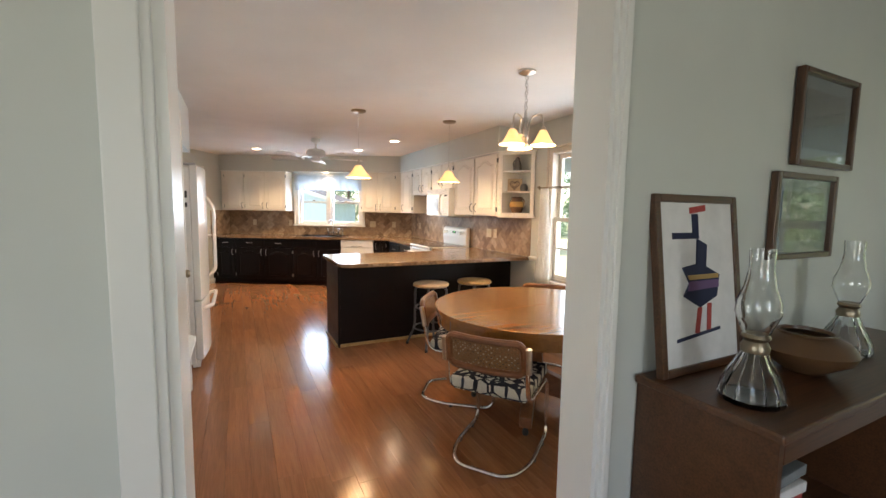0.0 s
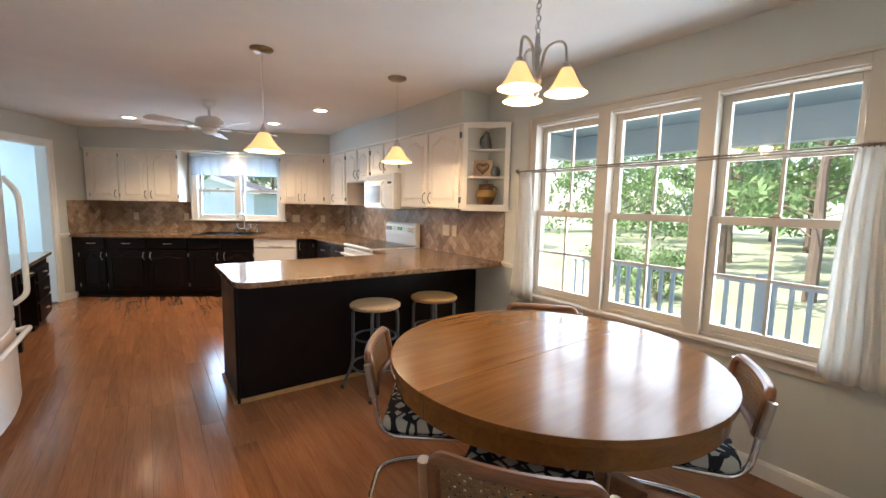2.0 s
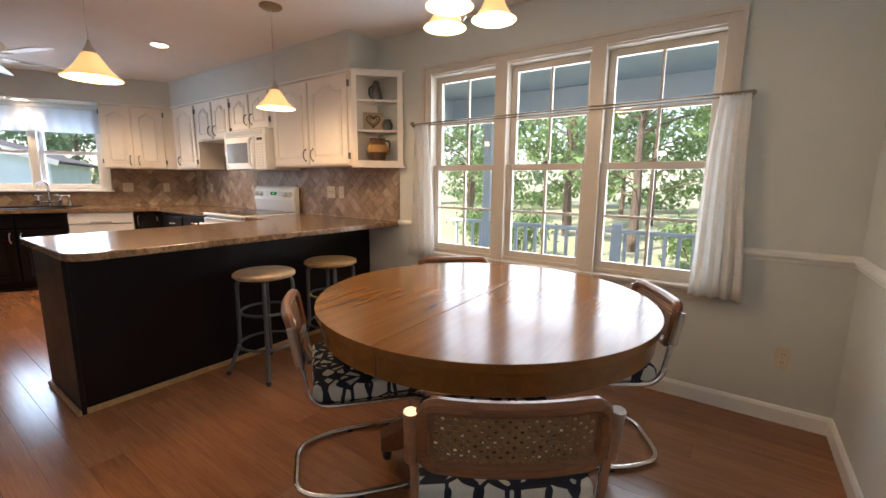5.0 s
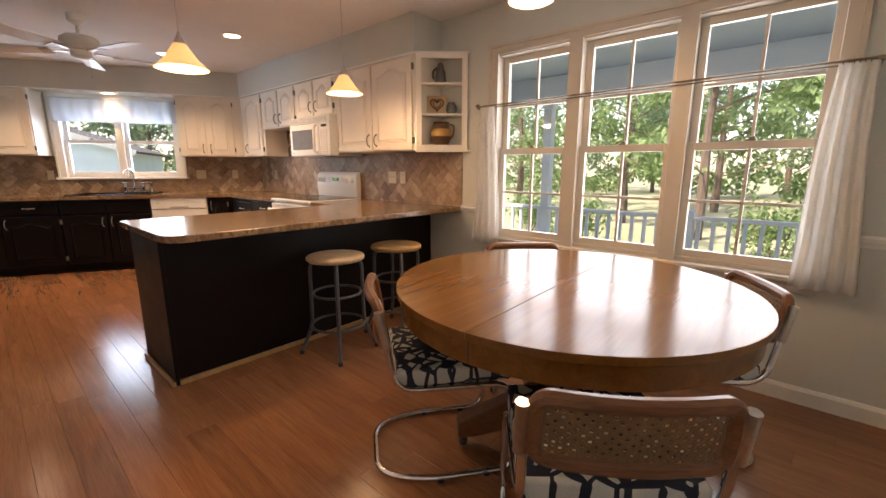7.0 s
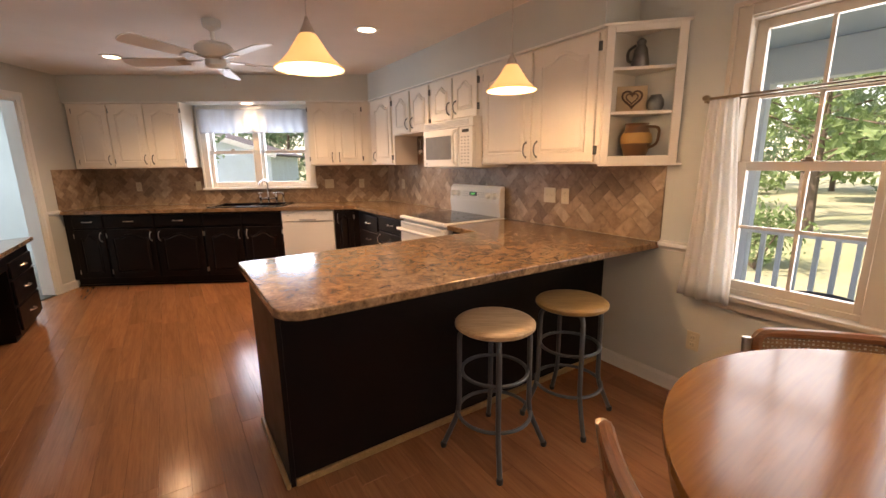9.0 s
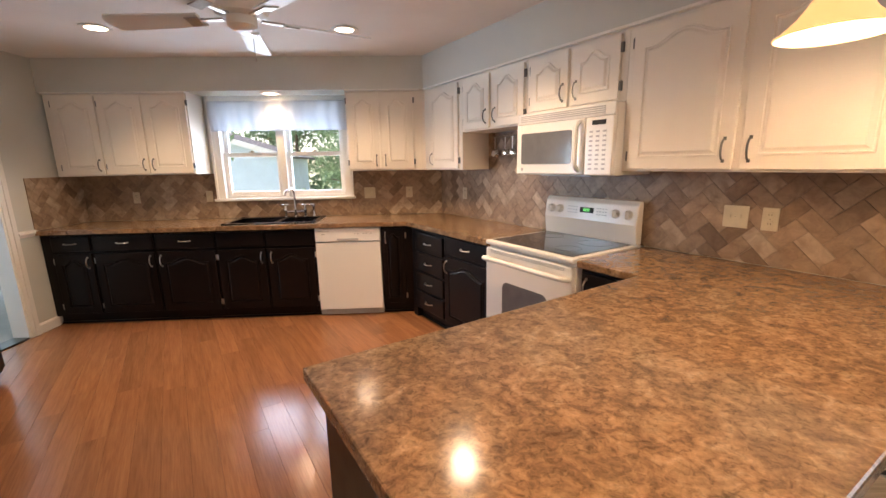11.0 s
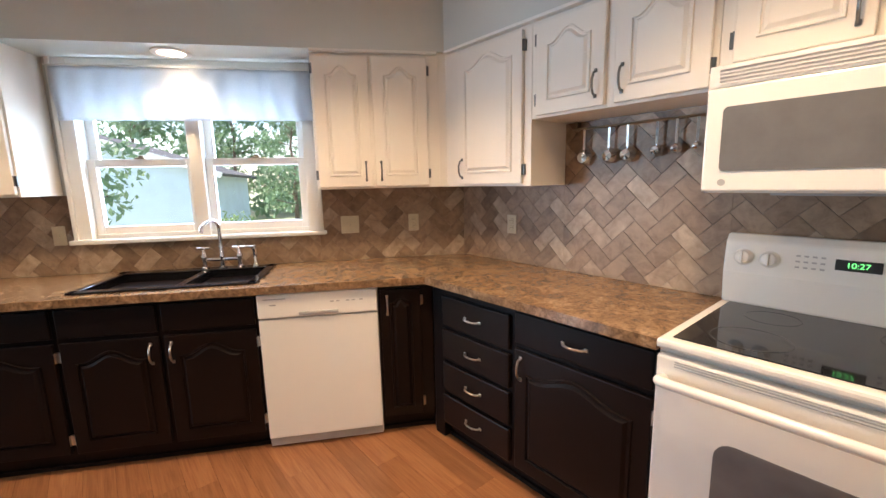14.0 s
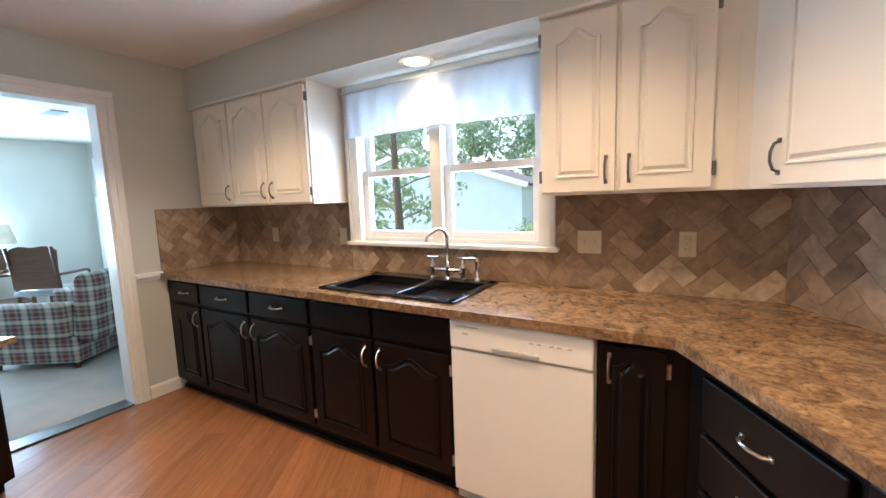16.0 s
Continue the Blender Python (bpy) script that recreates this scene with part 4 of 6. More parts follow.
def stove():
    r = root("range", RW @ pose(1.955, 0, 0), "white electric range with black glass cooktop", "range")
    w = 0.378
    Build().box(-w, w, -0.63, -0.03, 0.03, 0.895).done("body", M_WHITE, r)
    tp = Build().box(-w, w, -0.672, -0.03, 0.895, 0.925, 0.01).done("top", M_WHITE, r)
    gl = Build().box(-w + 0.035, w - 0.035, -0.635, -0.09, 0.9255, 0.929, 0.002).done("cooktop_glass", M_COOKTOP, tp)
    for x, y, q in ((-0.18, -0.49, 0.105), (0.18, -0.48, 0.08), (-0.18, -0.22, 0.08), (0.18, -0.22, 0.105)):
        rb = Build().lathe([(q, 0.9292), (q, 0.9298), (q - 0.004, 0.9298), (q - 0.004, 0.9292)], 36, pose(x, y, 0))
        rb.done("burner_ring", M_BURNER, tp)
    dr = Build().box(-w + 0.004, w - 0.004, -0.668, -0.63, 0.235, 0.875, 0.008).done("oven_door", M_WHITE, r)
    o = round_rect(-0.2, 0.2, 0.4, 0.665, 0.05)
    Build().front(o, -0.671, -0.667).done("oven_window", M_OVENGLASS, dr)
    Build().tube(smooth_path([(-0.35, -0.668, 0.8), (-0.35, -0.72, 0.81), (0.35, -0.72, 0.81), (0.35, -0.668, 0.8)], 0.05), 0.016, 10).done("handle", M_WHITE, dr, smooth=True)
    vb = Build()
    for k in range(3):
        vb.box(-0.32, 0.32, -0.67, -0.665, 0.846 + k * 0.008, 0.849 + k * 0.008)
    vb.done("vent", M_GREYW, dr)
    d2 = Build().box(-w + 0.004, w - 0.004, -0.665, -0.63, 0.05, 0.225, 0.01).done("drawer", M_WHITE, r)
    Build().box(-0.3, 0.3, -0.678, -0.66, 0.165, 0.185, 0.007).done("handle", M_WHITE, d2)
    Build().box(-w + 0.02, w - 0.02, -0.6, -0.1, 0.0, 0.03).done("foot", M_DARK, r)
    bg = Build()
    o = [(-0.03, 0.925), (-0.085, 0.925), (-0.1, 1.05), (-0.085, 1.17), (-0.06, 1.195), (-0.03, 1.195)]
    bg.prism([(y, z) for y, z in o], -w + 0.005, w - 0.005, Matrix(((0, 0, 1, 0), (1, 0, 0, 0), (0, 1, 0, 0), (0, 0, 0, 1))))
    bgo = bg.done("backguard", M_WHITE, r, bevel=0.008)
    tilt = pose(0, -0.094, 1.11, -7, 0, 0)
    for x in (-0.31, -0.23, 0.22, 0.31):
        kb = Build().lathe([(0, 0.032), (0.012, 0.032), (0.022, 0.028), (0.026, 0.006), (0.032, 0.0), (0.0, 0.0)], 20, tilt @ pose(x, 0.002, 0, 90, 0, 0))
        kb.box(-0.004, 0.004, -0.022, 0.022, 0.026, 0.038, 0.002, tilt @ pose(x, 0.002, 0, 90, 0, 0))
        kb.done("knob", M_WHITE, bgo, smooth=True)
    Build().box(-0.055, 0.055, -0.003, 0.003, -0.012, 0.024, 0.002, tilt).done("display", M_DARK, bgo)
    text("clock_digits", "10:27", 0.026, tilt @ pose(0, -0.0042, 0.006, 90, 0, 0), M_DISPLAY, bgo)
    mk = Build()
    for i in range(4):
        for j in range(3):
            for s in (-1, 1):
                x = s * (0.085 + i * 0.022)
                mk.box(x - 0.006, x + 0.006, -0.002, 0.001, -0.02 + j * 0.02, -0.014 + j * 0.02, 0, tilt)
    tagged(mk.done("marks", M_GREYW, bgo), kind="stuff")


stove()


def microwave():
    r = root("microwave", RW @ pose(1.955, 0, 0), "white over-the-range microwave with vent grille", "microwave")
    w = 0.378
    Build().box(-w, w, -0.36, -0.004, 1.36, 1.76, 0.004).done("body", M_WHITE, r)
    dr = Build().box(-w, 0.19, -0.395, -0.36, 1.365, 1.69, 0.008).done("door", M_WHITE, r)
    Build().front(round_rect(-w + 0.05, 0.1, 1.43, 1.63, 0.015), -0.398, -0.394).done("window", M_OVENGLASS, dr)
    Build().tube(smooth_path([(0.155, -0.394, 1.39), (0.155, -0.43, 1.41), (0.155, -0.43, 1.65), (0.155, -0.394, 1.67)], 0.03), 0.013, 10).done("handle", M_WHITE, dr, smooth=True)
    cp = Build().box(0.195, w, -0.392, -0.36, 1.365, 1.69, 0.006).done("control_panel", M_WHITE, r)
    Build().box(0.24, 0.33, -0.3945, -0.391, 1.645, 1.67).done("display", M_DARK, cp)
    mk = Build()
    for j in range(9):
        for i in range(3):
            x, z = 0.235 + i * 0.045, 1.4 + j * 0.026
            mk.box(x - 0.011, x + 0.011, -0.394, -0.391, z - 0.005, z + 0.005)
    tagged(mk.done("keypad", M_GREYW, cp), kind="stuff")
    gr = Build().box(-w, w, -0.385, -0.36, 1.692, 1.76, 0.004)
    for k in range(5):
        gr.box(-w + 0.03, w - 0.06, -0.392, -0.384, 1.7 + k * 0.011, 1.7055 + k * 0.011, 0.001)
    gr.done("grille", M_WHITE, r)
    gd = Build()
    for k in range(4):
        gd.box(-w + 0.03, w - 0.06, -0.3868, -0.3845, 1.706 + k * 0.011, 1.7105 + k * 0.011)
    gd.done("slot", M_GREYW, r)
    Build().box(-0.2, 0.2, -0.33, -0.08, 1.352, 1.36).done("underside", M_GREYW, r)
    Build().lathe([(0, 0), (0.011, 0), (0.011, 0.003), (0, 0.003)], 14, pose(-w + 0.06, -0.395, 1.395, 90, 0, 0)).done("badge", M_GREYW, dr)


microwave()


def fridge():
    r = root("fridge", CW @ pose(-2.98, 3.44, 0), "white bottom-freezer fridge with curved doors", "fridge")
    w, h = 0.42, 1.8
    Build().box(-w, w, 0.0, 0.68, 0.04, h - 0.02, 0.008).done("body", M_WHITE, r)

    def bowed(name, z0, z1):
        out = [(-w, 0.0)] + [(-w + 2 * w * k / 12, -0.06 - 0.035 * math.sin(math.pi * k / 12)) for k in range(13)] + [(w, 0.0)]
        return Build().prism(out, z0, z1).done(name, M_WHITE, r, smooth=True, bevel=0.008)
    up, lo = bowed("door", 0.62, h), bowed("freezer_door", 0.08, 0.605)
    Build().tube(smooth_path([(w - 0.05, -0.07, 0.72), (w - 0.05, -0.14, 0.78), (w - 0.05, -0.14, 1.45), (w - 0.05, -0.07, 1.55)], 0.09, 6), 0.017, 10).done("handle", M_WHITE, up, smooth=True)
    Build().tube(smooth_path([(-w + 0.05, -0.07, 0.54), (-w + 0.06, -0.14, 0.56), (w - 0.06, -0.14, 0.56), (w - 0.05, -0.07, 0.54)], 0.09, 6), 0.017, 10).done("handle", M_WHITE, lo, smooth=True)
    Build().box(-w + 0.01, w - 0.01, -0.03, 0.03, 0.01, 0.07, 0.004).done("grille", M_WHITE, r)
    Build().box(-w, -w + 0.08, -0.05, 0.05, h, h + 0.02, 0.004).done("hinge_cover", M_GREYW, r)
    Build().box(-w - 0.012, -w, 0.02, 0.06, 1.52, 1.58, 0.003).box(-w - 0.012, -w, 0.02, 0.05, 1.44, 1.48, 0.003).done("magnet", M_DARK, r)


fridge()


# ---- desk by the opening ----
def desk():
    r = root("desk", CW, "black built-in desk with drawers and laminate top", "desk")
    Build().prism([(-2.45, 3.58), (0.3, 3.58), (0.3, 3.64), (-0.03, 4.19), (-2.45, 4.19)], 0.74, 0.775).done("top", M_COUNTER, r, bevel=0.004)
    Build().box(-0.45, 0.22, 3.62, 3.95, 0.06, 0.74).box(-0.43, 0.2, 3.66, 3.95, 0, 0.06).done("body", M_BLACK, r)
    Build().box(-1.2, -1.14, 3.62, 4.18, 0.0, 0.74).done("leg_panel", M_BLACK, r)
    z = 0.09
    for h in (0.2, 0.2, 0.13):
        drawer(r, -0.43, 0.2, z, z + h, 3.62, M_BLACK)
        z += h + 0.02
    drawer(r, -1.13, -0.47, 0.62, 0.73, 3.62, M_BLACK)


desk()


# ---- dining table, chairs, stools ----
def table():
    r = root("dining_table", pose(0.64, 2.985, 0, 0, 0, 32), "round honey oak pedestal dining table with leaf joint", "table")
    R = 0.73
    for s in (1, -1):
        pts = [(R * math.cos(radians(a)), s * 0.0012 + R * math.sin(radians(a)) * 1.0) for a in ([k * 5 for k in range(37)] if s > 0 else [180 + k * 5 for k in range(37)])]
        Build().prism(pts, 0.732, 0.76).done("table_top", M_TABLE, r, bevel=0.002)
    ap = Build()
    out = [(R - 0.02, 0.732), (R - 0.02, 0.648), (R - 0.045, 0.645), (R - 0.045, 0.732)]
    ap.lathe(out, 72)
    ap.done("apron", M_TABLE, r, smooth=True)
    Build().box(R - 0.0225, R - 0.019, -0.002, 0.002, 0.648, 0.732).box(-R + 0.019, -R + 0.0225, -0.002, 0.002, 0.648, 0.732).done("apron_joint", M_DARK, r)
    Build().lathe([(0.0, 0.16), (0.12, 0.16), (0.13, 0.2), (0.09, 0.26), (0.075, 0.4), (0.09, 0.52), (0.15, 0.6), (0.16, 0.65), (0, 0.65)], 8, a0=radians(22)).done("pedestal", M_CHAIRW, r)
    for k in range(4):
        fm = pose(0, 0, 0, 0, 0, 45 + 90 * k)
        leg = Build()
        o = [(0.06, 0.3), (0.06, 0.12), (0.4, 0.055), (0.47, 0.055), (0.47, 0.125), (0.3, 0.2)]
        leg.front(o, -0.04, 0.04)
        bmesh.ops.transform(leg.bm, matrix=fm, verts=leg.bm.verts)
        leg.done("foot", M_CHAIRW, r, bevel=0.006)
        Build().lathe([(0.0, 0), (0.018, 0.0), (0.022, 0.02), (0.014, 0.04), (0.008, 0.055), (0, 0.055)], 12, fm @ pose(0.44, 0, 0)).done("caster", M_DARK, r, smooth=True)


table()


def dining_chair():
    """Cantilever chair of bent steel tube; faces +y."""
    r = root("dining_chair", pose(0, 0, 0), "chrome cantilever chair with cane back and patterned seat", "chair", "chairs round the table")
    x, w = 0.235, 0.235
    run = [(x, -0.275, 0.72), (x, -0.225, 0.415), (x, 0.24, 0.405), (x, 0.27, 0.015), (x, -0.12, 0.015), (0.16, -0.3, 0.015)]
    full = run + [(-a, b_, c) for a, b_, c in run[::-1]]
    Build().tube(smooth_path(full, 0.09, 6), 0.0125, 10).done("tube_frame", M_CHROME, r, smooth=True)
    fp = Build()
    for s in (-1, 1):
        for y in (-0.05, 0.14):
            fp.box(s * x - 0.014, s * x + 0.014, y - 0.012, y + 0.012, 0, 0.018, 0.003)
    tagged(fp.done("glide", M_DARK, r), "black plastic glide")
    seat = Build().box(-0.232, 0.232, -0.215, 0.25, 0.42, 0.492, 0.016, seg=3)
    seat.box(-0.215, 0.215, -0.2, 0.24, 0.408, 0.425, 0.005)
    tagged(seat.done("seat", M_CUSHION, r, smooth=True), "dark blue and white patterned cushion")
    # back: bowed wooden frame round woven cane
    tilt = pose(0, -0.262, 0.675, 10, 0, 0)

    def bow(px, pz, off=0.0):
        return tilt @ Vector((px, off - 0.03 * (1 - (px / 0.235) ** 2), pz))
    o = round_rect(-0.215, 0.215, -0.088, 0.088, 0.04, 6)
    dense = []
    for i in range(len(o)):
        a, c = o[i], o[(i + 1) % len(o)]
        k = max(1, int(math.hypot(c[0] - a[0], c[1] - a[1]) / 0.04))
        dense += [(a[0] + (c[0] - a[0]) * j / k, a[1] + (c[1] - a[1]) * j / k) for j in range(k)]
    Build().tube([bow(*p) for p in dense], 0.02, 8, True).done("back_frame", M_CHAIRW, r, smooth=True)
    cane = Build()

    def strip(p, q, t, off):
        n = 10
        rows = []
        d = Vector((q[0] - p[0], q[1] - p[1]))
        nrm = Vector((-d.y, d.x)).normalized() * t
        for k in range(n + 1):
            a = (p[0] + d.x * k / n, p[1] + d.y * k / n)
            rows.append([cane.bm.verts.new(bow(a[0] + s * nrm.x, a[1] + s * nrm.y, off + e)) for s, e in ((1, 0), (-1, 0), (-1, 0.0016), (1, 0.0016))])
        for a, c in zip(rows, rows[1:]):
            for k in range(4):
                cane.bm.faces.new((a[k], a[(k + 1) % 4], c[(k + 1) % 4], c[k]))
    n = 26
    for i in range(n):
        px = -0.2 + 0.4 * (i + 0.5) / n
        strip((px, -0.082), (px, 0.082), 0.0036, 0.0)
    for i in range(11):
        pz = -0.082 + 0.164 * (i + 0.5) / 11
        strip((-0.205, pz), (0.205, pz), 0.0036, 0.002)
    for i in range(-5, 14):
        c = i * 0.031
        for s in (1, -1):
            xa, za, xb, zb = -0.2 + c, -0.082, -0.2 + c + 0.164, 0.082
            if xa < -0.2:
                za, xa = za + (-0.2 - xa), -0.2
            if xb > 0.2:
                zb, xb = zb - (xb - 0.2), 0.2
            if xb > xa:
                strip((s * xa, za), (s * xb, zb), 0.002, -0.001)
    tagged(cane.done("cane_panel", M_CANE, r), "woven natural cane")
    cl = Build()
    for s in (-1, 1):
        cl.tube([(s * 0.243, -0.255, 0.6), (s * 0.243, -0.28, 0.74)], 0.017, 10)
    tagged(cl.done("bracket", M_NICKEL, r, smooth=True), "dull steel end bracket")
    return r


ch = dining_chair()
ch.matrix_world = pose(0.352, 2.4, 0, 0, 0, -23)
copy_thing(ch, pose(0.12, 3.12, 0, 0, 0, -97))
copy_thing(ch, pose(1.16, 2.83, 0, 0, 0, 62))
copy_thing(ch, pose(0.80, 3.52, 0, 0, 0, 163))


def bar_stool(m, seat_mat, label):
    r = root("bar_stool", m, label, "stool", "stools at the peninsula")
    R = 0.19
    Build().lathe([(0, 0.645), (R - 0.012, 0.645), (R, 0.654), (R, 0.668), (R - 0.01, 0.677), (R - 0.03, 0.68), (0, 0.678)], 40).done("seat", seat_mat, r, smooth=True)
    Build().lathe([(0, 0.632), (0.12, 0.632), (0.122, 0.644), (0, 0.644)], 24).done("seat_plate", M_IRON, r, smooth=True)
    for k in range(4):
        c, s = math.cos(radians(90 * k)), math.sin(radians(90 * k))
        Build().tube(smooth_path([(0.06 * c, 0.06 * s, 0.634), (0.168 * c, 0.168 * s, 0.636), (0.172 * c, 0.172 * s, 0.2), (0.252 * c, 0.252 * s, 0.012)], 0.055), 0.0125, 10).done("leg", M_IRON, r, smooth=True)
        tagged(Build().lathe([(0, 0), (0.014, 0), (0.016, 0.018), (0.013, 0.026), (0, 0.026)], 12, pose(0.252 * c, 0.252 * s, 0)).done("foot_cap", M_DARK, r, smooth=True), "black rubber foot cap")
    for z, q in ((0.2, 0.178), (0.42, 0.158)):
        Build().tube([(q * math.cos(radians(10 * k)), q * math.sin(radians(10 * k)), z) for k in range(36)], 0.009, 8, True).done("foot_ring", M_IRON, r, smooth=True)
    return r


bar_stool(pose(-0.244, 4.28, 0, 0, 0, -4), M_STOOLW, "stool with round pale pine seat and grey steel legs")
bar_stool(pose(0.22, 4.53, 0, 0, 0, 0), M_STOOLD, "stool with round oiled wooden seat and grey steel legs")


# ---- lamps and fan ----
def bell(bb, m, scale=1.0, wide=1.0):
    prof = [(0.022, 0.0), (0.028, -0.01), (0.04, -0.035), (0.052, -0.06), (0.07, -0.085), (0.088, -0.1), (0.085, -0.1), (0.067, -0.082), (0.049, -0.058), (0.037, -0.034), (0.024, -0.009)]
    bb.lathe([(a * scale * wide, z * scale) for a, z in prof], 28, m)


def pendant(m):
    r = root("pendant_lamp", m, "lit pendant lamp with cream glass bell shade", "lamp", "pendants over the peninsula")
    Build().lathe([(0, 2.44), (0.075, 2.44), (0.075, 2.43), (0.06, 2.42), (0.012, 2.415), (0, 2.415)], 28).done("canopy", M_BRONZE, r, smooth=True)
    Build().tube([(0, 0, 2.42), (0, 0, 1.945)], 0.0022, 6).done("cord", M_NICKEL, r)
    Build().lathe([(0, 1.955), (0.006, 1.95), (0.012, 1.93), (0.026, 1.902), (0.029, 1.888), (0, 1.888)], 18).done("cap", M_NICKEL, r, smooth=True)
    bb = Build()
    bb.lathe([(0.026, 1.892), (0.036, 1.884), (0.052, 1.858), (0.082, 1.812), (0.116, 1.778), (0.131, 1.768), (0.128, 1.764), (0.112, 1.773), (0.078, 1.806), (0.048, 1.853), (0.033, 1.878), (0.026, 1.886)], 36)
    bb.done("shade", M_SHADE, r, smooth=True)
    Build().lathe([(0, 1.86), (0.022, 1.85), (0.03, 1.825), (0.022, 1.8), (0, 1.793)], 16).done("bulb", M_BULB, r, smooth=True)
    return r


P1, P2 = at(3.34, 1.95), at(3.35, 0.92)
pd = pendant(Matrix.Translation(P1))
copy_thing(pd, Matrix.Translation(P2))
for q in (P1, P2):
    lamp("pendant_glow", "POINT", pose(q.x, q.y, 1.772), 4.2, WARM, 0.05)


def chandelier():
    r = root("chandelier", pose(0.535, 3.02, 0), "lit brass chandelier with three glass bell shades", "lamp")
    Build().lathe([(0, 2.44), (0.065, 2.44), (0.062, 2.425), (0.03, 2.412), (0.01, 2.405), (0, 2.405)], 24).done("canopy", M_NICKEL, r, smooth=True)
    cb = Build()
    z, k = 2.405, 0
    while z > 2.17:
        pts = [(0.009 * math.cos(t), 0.0, z - 0.014 + 0.016 * math.sin(t)) for t in [2 * math.pi * i / 10 for i in range(10)]]
        if k % 2:
            pts = [(0.0, a, c) for a, _, c in pts]
        cb.tube(pts, 0.0026, 5, True)
        z, k = z - 0.026, k + 1
    cb.tube([(0.012 * math.sin(i), 0.012 * math.cos(i), 2.41 - 0.012 * i) for i in range(21)], 0.002, 5)
    cb.done("chain", M_NICKEL, r)
    Build().lathe([(0, 2.17), (0.01, 2.165), (0.012, 2.12), (0.02, 2.1), (0.012, 2.07), (0.012, 2.0), (0.024, 1.975), (0.012, 1.94), (0.016, 1.92), (0, 1.905)], 18).done("stem", M_NICKEL, r, smooth=True)
    for k in range(3):
        fm = pose(0, 0, 0, 0, 0, 100 + 120 * k)
        ab = Build().tube([fm @ Vector(p) for p in smooth_path([(0.012, 0, 1.985), (0.035, 0, 2.12), (0.118, 0, 2.14), (0.128, 0, 2.04)], 0.07, 6)], 0.0065, 8)
        ab.lathe([(0, 2.05), (0.016, 2.04), (0.02, 2.015), (0, 2.015)], 14, fm @ pose(0.128, 0, 0))
        ab.done("arm", M_NICKEL, r, smooth=True)
        sb = Build()
        bell(sb, fm @ pose(0.128, 0, 2.02), 1.05)
        sb.done("shade", M_SHADE, r, smooth=True)
        Build().lathe([(0, 1.99), (0.02, 1.98), (0.027, 1.958), (0.02, 1.938), (0, 1.93)], 14, fm @ pose(0.128, 0, 0)).done("bulb", M_BULB, r, smooth=True)
        q = pose(0.535, 3.02, 0) @ fm @ Vector((0.128, 0, 1.905))
        lamp("chandelier_glow", "POINT", Matrix.Translation(q), 1.8, WARM, 0.04)


chandelier()


def downlight(x, y, z, power):
    r = root("downlight", pose(x, y, z), "lit recessed downlight with white trim ring", "lamp", "recessed downlights")
    Build().lathe([(0.068, -0.001), (0.1, -0.001), (0.098, -0.008), (0.07, -0.01), (0.066, -0.004)], 32).done("trim_ring", M_TRIM, r, smooth=True)
    Build().lathe([(0.0, -0.003), (0.067, -0.003), (0.067, -0.005), (0.0, -0.006)], 32).done("lens", M_CAN, r)
    lamp("downlight_beam", "SPOT", pose(x, y, z - 0.02), power, WARM, 0.06, cone=125)


downlight(-0.96, 6.02, CEIL, 30)
downlight(-3.48, 6.88, CEIL, 30)
downlight(-1.74, 6.94, CEIL, 30)
downlight(-2.64, 7.88, 2.145, 10)


def fan():
    r = root("ceiling_fan", pose(-2.06, 5.83, 0), "white five-blade ceiling fan at rest", "fan")
    Build().lathe([(0, 2.44), (0.065, 2.44), (0.06, 2.39), (0.03, 2.37), (0.014, 2.36), (0.014, 2.3), (0.03, 2.29), (0.1, 2.28), (0.13, 2.255), (0.133, 2.205), (0.115, 2.178), (0.07, 2.168), (0.07, 2.13), (0.05, 2.112), (0, 2.108)], 32).done("motor", M_TRIM, r, smooth=True)
    tagged(Build().tube([(0.045, 0, 2.12), (0.047, 0, 1.99)], 0.0016, 5).lathe([(0, 1.965), (0.006, 1.97), (0.006, 1.985), (0, 1.99)], 8, pose(0.047, 0, 0)).done("pull_chain", M_NICKEL, r), "thin metal pull chain")
    for k in range(5):
        fm = pose(0, 0, 2.165, 0, 0, -41 + 72 * k)
        bl = Build()
        o = [(0.2, -0.055), (0.64, -0.07)] + [(0.64 + 0.04 * math.sin(radians(a)), -0.07 * math.cos(radians(a))) for a in range(15, 180, 15)] + [(0.64, 0.07), (0.2, 0.055)]
        bl.prism(o, -0.004, 0.004, fm @ pose(0, 0, 0, 12, 0, 0))
        ob = bl.done("blade", M_TRIM, r)
        Build().box(0.09, 0.24, -0.015, 0.015, -0.006, 0.004, 0.003, fm).box(0.2, 0.27, -0.04, 0.04, -0.012, -0.005, 0.003, fm @ pose(0, 0, 0, 12, 0, 0)).done("bracket", M_NICKEL, r)


fan()


